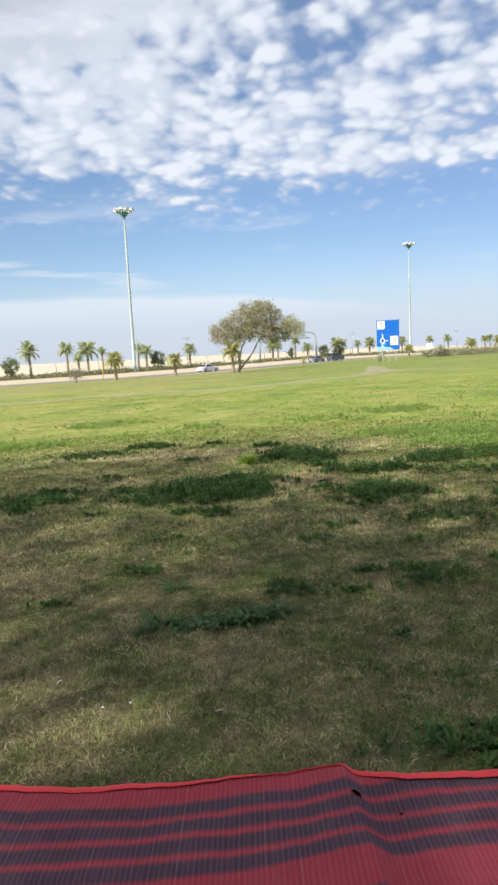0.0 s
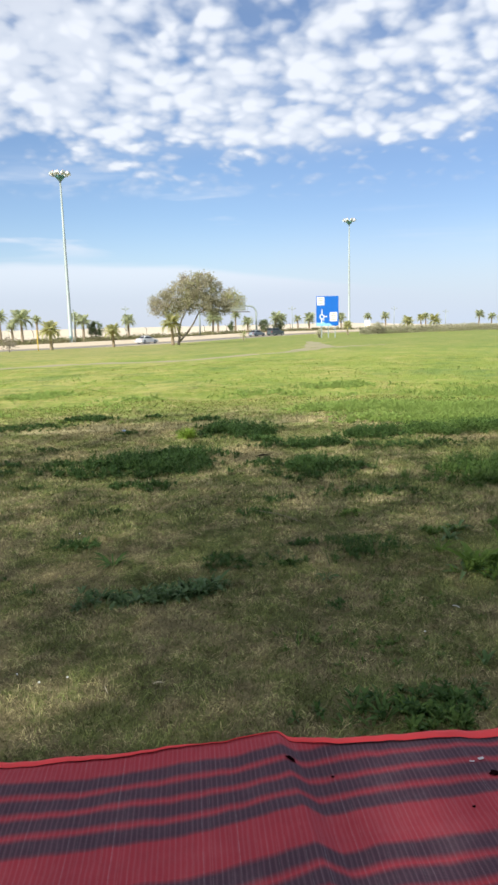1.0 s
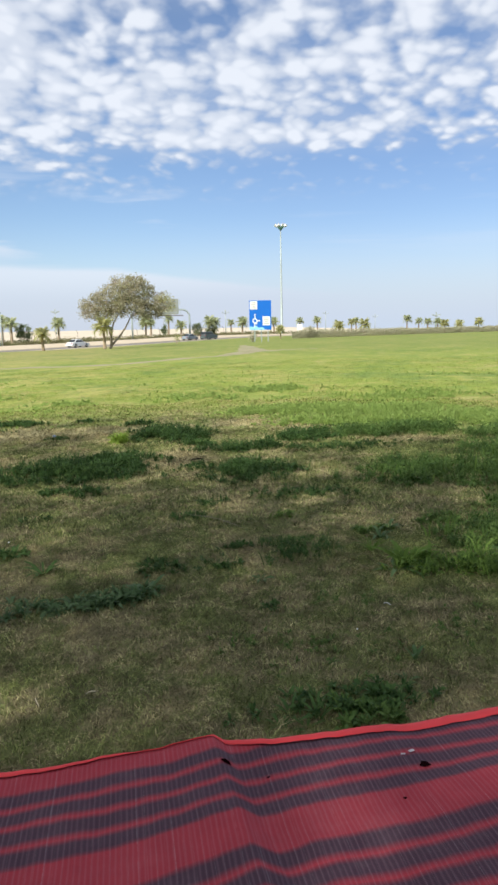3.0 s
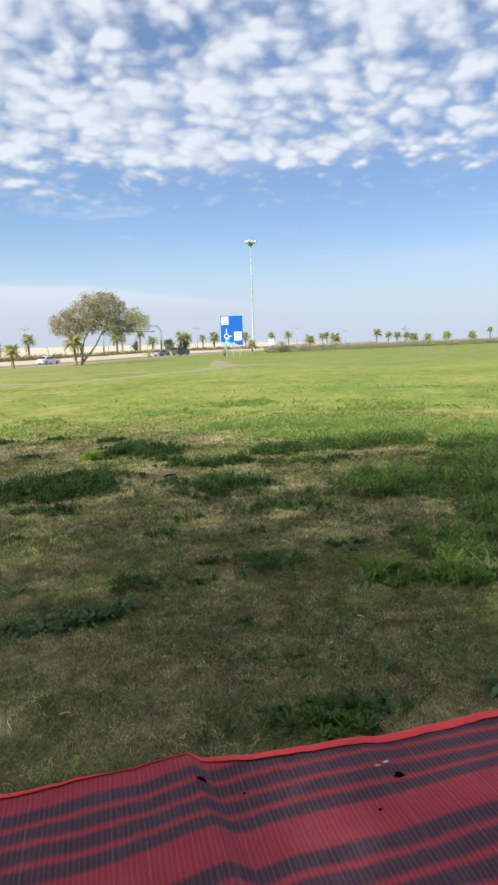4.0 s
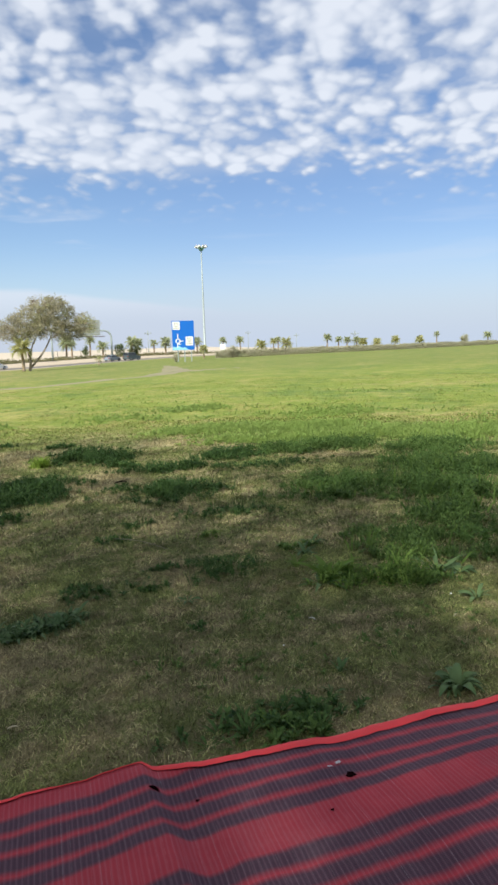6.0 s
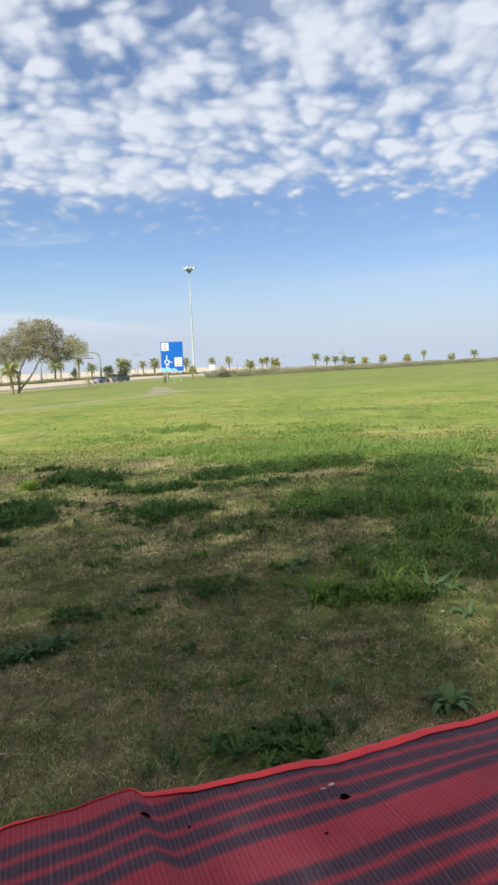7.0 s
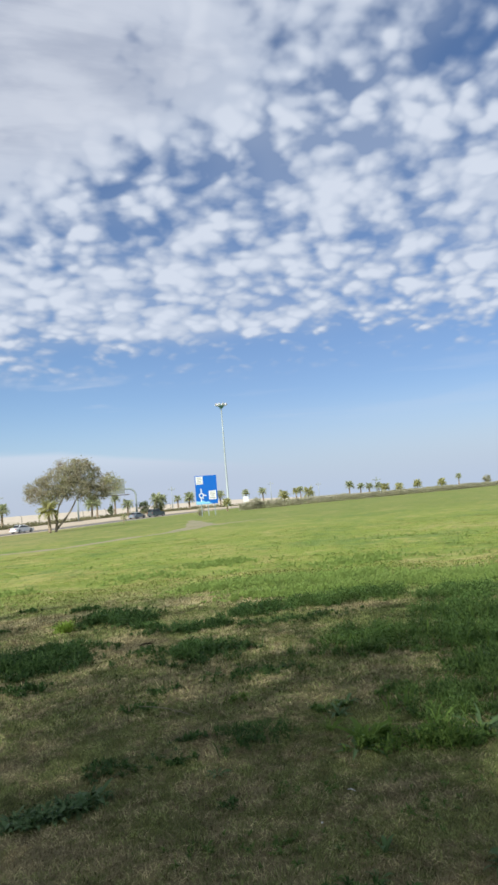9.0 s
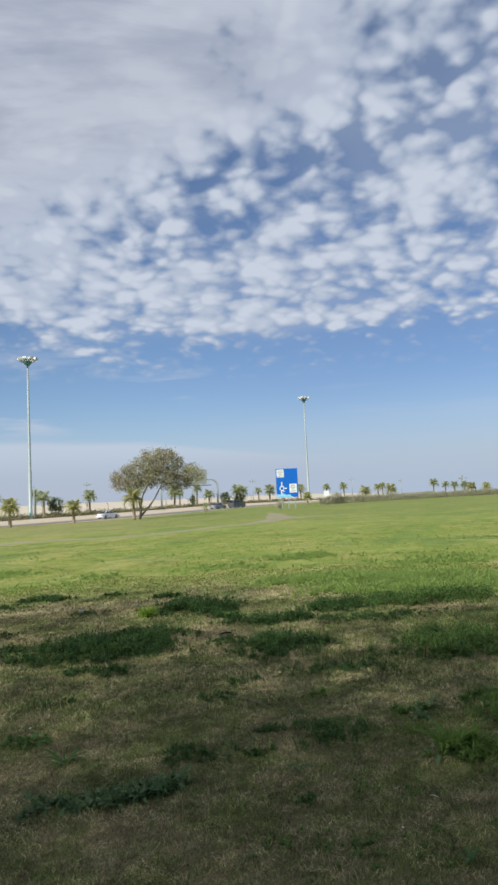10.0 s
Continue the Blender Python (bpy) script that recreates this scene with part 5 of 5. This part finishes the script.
palm(10.3, 124.6, -0.2, 0.9, "young", count=9, trunk=0.09, label="small withered palm sapling by the road")


def bush(x, y, top, radius, mat, m, label, name="bush_tree", category="tree", leaf=0.16, stem=0.5, squash=1.0):
    z = ground_z(x, y)
    tall = top - z
    tree = thing(name, label, category, pose(x, y, z))
    bm = bmesh.new()
    limb(bm, (0, 0, -0.1), (0.05, 0, tall * 0.55), 0.10, 0.06, 0.03)
    for k in range(6):
        limb(bm, (0.02, 0, tall * 0.3), (radius * 0.6 * math.cos(k), radius * 0.6 * math.sin(k), tall * 0.7), 0.05, 0.015, 0.08, 5)
    part("trunk", bm, BARK, tree)
    points = []
    low = stem * (1 if tall > 2 else 0.4)
    for c in in_lump(m, (0, 0, (tall + low) / 2), (radius * 0.86, radius * 0.86, (tall - low) / 2 * 0.9 * squash)):
        points.append(c + rng.normal(size=(22, 3)) * 0.2)
    verts, tris = leaf_cloud(np.concatenate(points), leaf, 1.6, 0.3)
    part("crown", mesh_arrays("crown", verts, (), tris), mat, tree)
    return tree


bush(-46.1, 132.2, 2.6, 1.9, BUSH_LEAF, 90, "round dark green bushy tree on the median")
bush(-19.8, 150.7, 2.8, 2.0, BUSH_LEAF, 90, "round dark green bushy tree on the median")
bush(21.4, 188.8, 2.6, 1.7, BUSH_LEAF, 80, "round dark green bushy tree on the median")
bush(12.2, 189.6, 2.3, 0.8, BUSH_LEAF, 40, "small narrow conical tree on the median", squash=1.1)
bush(25.7, 190.6, 2.6, 2.3, BUSH_LEAF, 70, "dark bushy growth under a pair of palms")
bush(-22.6, 89.2, 0.4, 1.2, DRY_TWIG, 26, "leafless grey roadside shrub", "shrub", "shrub", 0.10, 0.2)
bush(131.1, 189.0, 2.4, 1.5, HAZY_HEDGE_LEAF, 60, "boxy clipped brown-green shrub above the hedge", "shrub", "shrub")
bush(22.0, 112.6, -0.1, 0.8, HAZY_HEDGE_LEAF, 24, "scrubby shrub behind the road sign", "shrub", "shrub", 0.1, 0.1)
bush(37.4, 131.6, 0.9, 1.5, HAZY_HEDGE_LEAF, 50, "bushy end of the hedge", "shrub", "shrub", 0.13, 0.1)


def hedge():
    pts = np.array([(33.5, 130.5), (46, 135), (61, 138), (90, 147), (132, 172), (170, 200), (230, 225), (330, 262)], float)
    run = np.concatenate([[0], np.cumsum(np.hypot(*np.diff(pts, axis=0).T))])
    m = 110000
    s = rng.uniform(0, run[-1], m)
    x, y = np.interp(s, run, pts[:, 0]), np.interp(s, run, pts[:, 1])
    tall = np.interp(x, (30, 70, 140), (1.65, 1.35, 1.15)) + 0.15 * wave(x, y, 16.0, 81) + 0.08 * wave(x, y, 4.0, 82)
    a = rng.uniform(0, np.pi, m)
    q = np.sqrt(rng.uniform(0.2, 1, m))
    x, y = x + 0.3 * np.cos(a) * q, y + 0.9 * np.cos(a) * q
    z = surface(x, y) + tall * np.sin(a) * q
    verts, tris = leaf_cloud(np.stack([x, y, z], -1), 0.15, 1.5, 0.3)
    return tagged(part("hedge", mesh_arrays("hedge", verts, (), tris), HAZY_HEDGE_LEAF), "long low dusty green hedge, paled by haze, at the end of the field", "hedge", kind="stuff")


hedge()


def median_plants():
    """Low ground cover on the raised median."""
    line, head = along_road(0.6)
    side = np.stack([-head[:, 1], head[:, 0]], -1)
    ok = (line[:, 0] > -60) & (line[:, 0] < 60)
    line, side = line[ok], side[ok]
    pick = rng.integers(0, len(line), 42000)
    p = line[pick] + side[pick] * (12.8 + 30 * rng.uniform(0, 1, 42000) ** 1.6)[:, None]
    keep = wave(p[:, 0], p[:, 1], 7.0, 91) > -0.35
    p = p[keep]
    z = surface(p[:, 0], p[:, 1]) + rng.uniform(0, 0.85, len(p)) * (0.5 + 0.6 * np.clip(0.5 + wave(p[:, 0], p[:, 1], 9.0, 92), 0, 1))
    verts, tris = leaf_cloud(np.column_stack([p, z]), 0.22, 1.4, 0.4)
    return tagged(part("ground_cover", mesh_arrays("ground_cover", verts, (), tris), COVER_LEAF), "low dusty ground cover on the median", "plants", kind="stuff")


median_plants()


# ---- masts, signs and posts ----
def high_mast(x, y, top, heads=8):
    z = ground_z(x, y)
    h = top - z
    mast = thing("floodlight_mast", "tall tapered steel mast with a ring of white floodlights", "light mast", pose(x, y, z), "high masts")
    bm = bmesh.new()
    joints = (0, 0.0005, 0.30, 0.302, 0.62, 0.622, 0.955)
    tube(bm, [(0, 0, h * k) for k in joints], [0.42, 0.40, 0.34, 0.31, 0.25, 0.23, 0.17], 12)
    part("pole", bm, STEEL, mast)
    part("base_plate", one_box(0, 0, 0.05, 1.1, 1.1, 0.12, 0.02), STEEL, mast)
    part("door", one_box(0, -0.40, 1.0, 0.28, 0.06, 0.8, 0.01), GREEN_STEEL, mast)
    bm = bmesh.new()
    tube(bm, [(0, 0, h * 0.945), (0, 0, h * 0.957), (0, 0, h * 0.968), (0, 0, h * 0.975)], [0.3, 0.62, 0.95, 0.85], 12)
    part("head_frame", bm, GREEN_STEEL, mast, "green head frame")
    bm = bmesh.new()
    ring = [(1.45 * math.cos(2 * math.pi * k / 24), 1.45 * math.sin(2 * math.pi * k / 24), h * 0.974) for k in range(25)]
    tube(bm, ring, [0.07] * 25, 6, False)
    part("ring", bm, STEEL, mast)
    for k in range(heads):
        a = 360 * k / heads + 12
        at = pose(0, 0, h * 0.98, 0, 0, a) @ pose(0, 1.6, 0, 14, 0, 0)
        lamp = part("floodlight", one_box(0, 0, 0.14, 0.80, 0.66, 0.46, 0.10), LAMP_FACE, mast)
        lamp.matrix_basis = at
        part("bracket", one_box(0, -0.35, -0.05, 0.10, 0.55, 0.08, 0.01), STEEL, lamp)
        tip = bmesh.new()
        tube(tip, [(0, 0, 0.34), (0, 0, 0.52), (0, 0, 0.72)], [0.13, 0.10, 0.04], 8)
        part("ballast_cap", tip, RUST, lamp)
        part("visor", one_box(0, 0.34, 0.16, 0.66, 0.10, 0.42, 0.02), STEEL, lamp)
    return mast


high_mast(-22.3, 134.2, 29.9, 9)
high_mast(48.6, 202.2, 30.95, 8)


def distant_lamp(x, y, top):
    z = ground_z(x, y)
    h = top - z
    lamp = thing("street_lamp", "distant street lamp with a cross of lamp arms", "street lamp", pose(x, y, z), "distant lamps")
    bm = bmesh.new()
    tube(bm, [(0, 0, 0), (0, 0, h * 0.5), (0, 0, h)], [0.22, 0.17, 0.11], 8)
    part("pole", bm, STEEL, lamp)
    for k in range(6):
        arm = bmesh.new()
        tube(arm, [(0, 0, h - 1.3), (0.7, 0, h - 0.9), (1.5, 0, h - 0.75)], [0.10, 0.09, 0.08], 6)
        box(arm, 1.55, 0, h - 0.55, 0.55, 0.40, 0.42, 0.06)
        ob = part("arm", arm, STEEL, lamp)
        ob.matrix_basis = pose(0, 0, 0, 0, 0, 60 * k + 15)
    top_lamp = bmesh.new()
    box(top_lamp, 0, 0, h + 0.2, 0.45, 0.45, 0.75, 0.08)
    part("top_lamp", top_lamp, STEEL, lamp)
    return lamp


for row in ((-26.0, 298.9, 9.6), (50.6, 326.1, 8.7), (118.0, 382.2, 8.7), (155.4, 400.9, 6.7), (128.0, 262.0, 5.0)):
    distant_lamp(*row)


def bars(bm, x0, x1, z0, z1, rows, y):
    """Plain bars in place of lettering."""
    step = (z1 - z0) / rows
    for i in range(rows):
        zc = z1 - step * (i + 0.5)
        cut = 0.75 + 0.22 * math.sin(i * 2.7)
        box(bm, (x0 + x1) / 2, y, zc, (x1 - x0) * cut, 0.012, step * 0.42)


def road_sign():
    x, y = 22.9, 110.0
    z = ground_z(x, y)
    sign = thing("road_sign", "large blue roundabout sign with two white panels on posts", "road sign", pose(x, y, z + 0.17, 0, 0, -8))
    low, high, half = 1.75, 6.50, 1.80
    part("board", one_box(0, 0, (low + high) / 2, 2 * half, 0.10, high - low, 0.03), SIGN_BLUE, sign)
    for px in (-0.95, 0.15, 1.25):
        part("post", one_box(px, 0.14, (high - 0.6) / 2 - 0.1, 0.15, 0.16, high - 0.4, 0.02), STEEL, sign)
    for pz in (2.4, 4.2, 5.9):
        part("rail", one_box(0, 0.09, pz, 2 * half - 0.2, 0.07, 0.12, 0.01), STEEL, sign)
    for cx, cz, w, h in ((-1.08, 5.72, 1.18, 1.30), (0.98, 3.20, 1.22, 1.45)):
        panel = part("panel", one_box(cx, -0.062, cz, w, 0.02, h, 0.004), SIGN_WHITE, sign, "white place-name panel")
        bm = bmesh.new()
        bars(bm, cx - w * 0.42, cx + w * 0.42, cz - h * 0.42, cz + h * 0.42, 4, -0.078)
        part("lettering", bm, INK, panel)
    bm = bmesh.new()
    ring = [(-0.88 + 0.34 * math.cos(2 * math.pi * k / 20), -0.066, 3.22 + 0.34 * math.sin(2 * math.pi * k / 20)) for k in range(21)]
    for (ax, _, az), (qx, _, qz) in zip(ring, ring[1:]):
        bx, bz = (ax + qx) / 2, (az + qz) / 2
        box(bm, 0, 0, 0, 0.125, 0.014, 0.16, 0, pose(bx, -0.066, bz, 0, -math.degrees(math.atan2(qz - az, qx - ax)) , 0))
    box(bm, -0.88, -0.066, 3.95, 0.15, 0.014, 0.80)
    box(bm, -0.30, -0.066, 3.22, 0.55, 0.014, 0.15)
    box(bm, -0.95, -0.066, 2.55, 0.17, 0.014, 0.72, 0, pose(0, 0, 0))
    box(bm, -0.62, -0.066, 2.72, 0.30, 0.014, 0.12, 0, pose(0, 0, 0))
    part("roundabout_symbol", bm, SIGN_WHITE, sign, "white roundabout diagram")
    bm = bmesh.new()
    corners = [(-1.78, 1.78), (-1.78, 2.36), (-1.25, 2.24), (-0.7, 2.42), (-0.2, 2.12), (0.3, 2.22), (0.62, 1.95), (0.95, 1.78)]
    front = [bm.verts.new((px, -0.058, pz)) for px, pz in corners]
    bm.faces.new(front)
    part("peeled_area", bm, PEELED, sign, "peeled pale blue lower edge")
    return sign


road_sign()


def gantry():
    x, y = 18.8, 184.0
    z = ground_z(x, y)
    sign = thing("overhead_sign", "overhead road sign on a bent steel arm seen from behind", "road sign", pose(x, y, z, 0, 0, 4))
    bm = bmesh.new()
    pts = [(0, 0, 0), (0, 0, 3.0), (0, 0, 5.2)] + [(-1.9 + 1.9 * math.cos(a), 0, 5.4 + 1.9 * math.sin(a)) for a in np.linspace(0.15, 1.5, 6)] + [(-4.0, 0, 7.35), (-9.0, 0, 7.4)]
    tube(bm, pts, [0.27] * 3 + [0.24] * 6 + [0.20, 0.16], 10)
    part("arm", bm, STEEL, sign)
    part("panel", one_box(-5.5, -0.3, 8.1, 5.2, 0.12, 4.0, 0.03), SIGN_GREY, sign, "weathered grey-green sign panel")
    for pz in (6.6, 7.5, 8.5, 9.5):
        part("stiffener", one_box(-5.5, -0.39, pz, 5.1, 0.05, 0.14, 0.01), STEEL, sign)
    part("walkway", one_box(-5.5, -0.6, 5.75, 7.4, 0.7, 0.22, 0.02), FENCE, sign, "narrow grey catwalk")
    for px in (-8.6, -5.5, -2.4):
        part("hanger", one_box(px, -0.36, 6.5, 0.10, 0.10, 1.6, 0.01), STEEL, sign)
    return sign


gantry()


def fence_posts():
    """Leaning-topped posts of a wire fence on the sand beyond the median."""
    line, head = along_road(1.0)
    side = np.stack([-head[:, 1], head[:, 0]], -1)
    bm = bmesh.new()
    tube(bm, [(0, 0, -0.2), (0, 0, 1.9), (0.05, 0, 2.2), (0.45, 0, 2.75)], [0.075, 0.07, 0.07, 0.06], 6)
    me = bpy.data.meshes.new("fence_post")
    bm.to_mesh(me)
    bm.free()
    me.materials.append(FENCE)
    for i in range(0, len(line), 7):
        if not -80 < line[i, 0] < 70:
            continue
        p = line[i] + side[i] * 54
        ob = new("fence_post", me)
        ob.matrix_basis = pose(p[0], p[1], ground_z(p[0], p[1]), rng.uniform(-3, 3), rng.uniform(-5, 5), 200 + rng.uniform(-15, 15))
        tagged(ob, "dark fence post with a leaning top on the sand", "fence post", "fence posts on the sand")


fence_posts()


def small_post(x, y, top, mat, radius, name, label, category):
    z = ground_z(x, y)
    bm = bmesh.new()
    tube(bm, [(0, 0, -0.15), (0, 0, (top - z) * 0.5), (0, 0, top - z)], [radius, radius, radius * 0.9], 8)
    box(bm, 0, 0, top - z + 0.05, radius * 2.6, radius * 2.6, 0.12, 0.02)
    ob = part(name, bm, mat)
    ob.matrix_basis = pose(x, y, z)
    return tagged(ob, label, category)


small_post(-19.6, 91.9, 0.9, YELLOW, 0.05, "marker_post", "slim yellow marker post by the road", "post")
small_post(-21.5, 133.8, 4.6, STEEL, 0.10, "steel_post", "plain grey steel post beside the light mast", "post")
small_post(3.2, 166.0, 6.0, STEEL, 0.22, "steel_post", "plain grey steel post behind the tree", "post")

bx, by = 41.6, 155.0
cabinet = thing("roadside_board", "small white board on legs above the hedge", "board", pose(bx, by, ground_z(bx, by), 0, 0, -12))
part("panel", one_box(0, 0, 2.15, 1.25, 0.12, 1.3, 0.03), SIGN_WHITE, cabinet)
for px in (-0.45, 0.45):
    part("leg", one_box(px, 0, 0.75, 0.09, 0.09, 1.7, 0.01), STEEL, cabinet)


# ---- vehicles ----
def car(x, y, heading, body_mat, label, tall=1.45, length=4.6, boxy=False):
    """A car from its side outline, with glass, wheels, lamps and bumpers."""
    off = float(across(np.array([x]), np.array([y]))[0])
    z = float(lie(np.array([x]), np.array([y]))[0]) + CAMBER * (min(max(off, NEAR_EDGE), FAR_EDGE) - NEAR_EDGE) * float(raised(x)) + 0.04
    auto = thing("car", label, "car", pose(x, y, z, 0, 0, heading), "cars on the road")
    half, w = length / 2, 0.88
    belt = tall * 0.62
    low = 0.24
    if boxy:
        hull = [(-half, 0.45), (-half + 0.02, belt), (half * 0.52, belt), (half * 0.98, belt * 0.88), (half, 0.5), (half - 0.1, low), (-half + 0.12, low)]
        cabin = [(-half + 0.10, belt), (-half + 0.28, tall - 0.06), (-half + 0.5, tall), (0.25, tall), (0.42, tall - 0.05), (1.0, belt)]
    else:
        hull = [(-half, 0.50), (-half + 0.04, belt * 0.98), (-half + 0.85, belt * 1.02), (half * 0.42, belt), (half * 0.94, belt * 0.80), (half, 0.5), (half - 0.1, low), (-half + 0.12, low)]
        cabin = [(-half + 0.62, belt), (-half + 1.25, tall - 0.05), (-half + 1.6, tall), (0.05, tall), (0.30, tall - 0.05), (1.08, belt)]

    def slab(outline, w0, w1, inset=0.0):
        bm = bmesh.new()
        rows = []
        zs = [p[1] for p in outline]
        for s in (-1, 1):
            rows.append([bm.verts.new((px, s * (w0 + (w1 - w0) * (pz - min(zs)) / (max(zs) - min(zs))), pz)) for px, pz in outline])
        bm.faces.new(rows[0])
        bm.faces.new(rows[1][::-1])
        for i in range(len(outline)):
            j = (i + 1) % len(outline)
            bm.faces.new((rows[0][j], rows[0][i], rows[1][i], rows[1][j]))
        bmesh.ops.recalc_face_normals(bm, faces=bm.faces[:])
        return bm

    hull_bm = slab(hull, w, w * 0.96)
    bmesh.ops.bevel(hull_bm, geom=hull_bm.edges[:], offset=0.06, segments=2, affect="EDGES")
    body = part("body", hull_bm, body_mat, auto)
    roof_bm = slab(cabin, w * 0.92, w * 0.72)
    bmesh.ops.bevel(roof_bm, geom=roof_bm.edges[:], offset=0.04, segments=2, affect="EDGES")
    part("cabin", roof_bm, body_mat, auto)
    cx = sum(p[0] for p in cabin) / len(cabin)
    cz = (belt + tall) / 2
    side = [(cx + (px - cx) * 0.86, cz + (pz - cz) * 0.68) for px, pz in cabin]
    part("side_glass", slab(side, w * 0.90 + 0.004, w * 0.755 + 0.006), GLASS, auto, "dark side windows")
    part("door_pillar", slab([(cx - 0.05, belt + 0.03), (cx - 0.05, tall - 0.07), (cx + 0.05, tall - 0.07), (cx + 0.05, belt + 0.03)], w * 0.91 + 0.006, w * 0.75 + 0.010), body_mat, auto)
    for (ax, az), (qx, qz), name in ((cabin[-1], cabin[-2], "windscreen"), (cabin[0], cabin[1], "rear_window")):
        bm = bmesh.new()
        out = 0.03 if name == "windscreen" else -0.03
        cs = []
        for k, ww in ((0.12, w * 0.84), (0.95, w * 0.68)):
            for s in (-1, 1):
                cs.append(bm.verts.new((ax + (qx - ax) * k + out, s * ww, az + (qz - az) * k + 0.012)))
        bm.faces.new((cs[0], cs[1], cs[3], cs[2]))
        part(name, bm, GLASS, auto)
    for wx in (-half * 0.60, half * 0.62):
        for s in (-1, 1):
            bm = bmesh.new()
            tube(bm, [(0, -0.11, 0), (0, -0.09, 0), (0, 0.09, 0), (0, 0.11, 0)], [0.28, 0.33, 0.33, 0.28], 18)
            wheel = part("wheel", bm, RUBBER, auto, "black tyre")
            wheel.matrix_basis = pose(wx, s * (w - 0.08), 0.33)
            bm = bmesh.new()
            tube(bm, [(0, -0.02, 0), (0, 0.02, 0)], [0.21, 0.19], 14)
            rim = part("rim", bm, ALLOY, wheel)
            rim.matrix_basis = pose(0, s * 0.10, 0)
    for s in (-1, 1):
        part("headlight", one_box(half - 0.10, s * w * 0.70, belt * 0.68, 0.16, 0.34, 0.14, 0.03), LENS, auto)
        part("tail_light", one_box(-half + 0.03, s * w * 0.76, belt * 0.80, 0.10, 0.26, 0.18, 0.03), TAIL, auto)
        part("mirror", one_box(0.82, s * (w + 0.06), belt + 0.08, 0.12, 0.16, 0.12, 0.03), body_mat, auto)
    for bx, name in ((half - 0.02, "front_bumper"), (-half + 0.02, "rear_bumper")):
        part(name, one_box(bx, 0, 0.40, 0.14, 2 * w * 0.94, 0.20, 0.05), body_mat, auto)
    return auto


car(-7.6, 130.0, 50, WHITE_CAR, "white saloon car driving on the road")
car(16.2, 158.6, 47, SILVER_CAR, "silver-blue saloon car on the road", 1.42, 4.5)
car(20.6, 158.4, 45, DARK_CAR, "dark grey-green off-road car on the road", 1.8, 4.7, True)
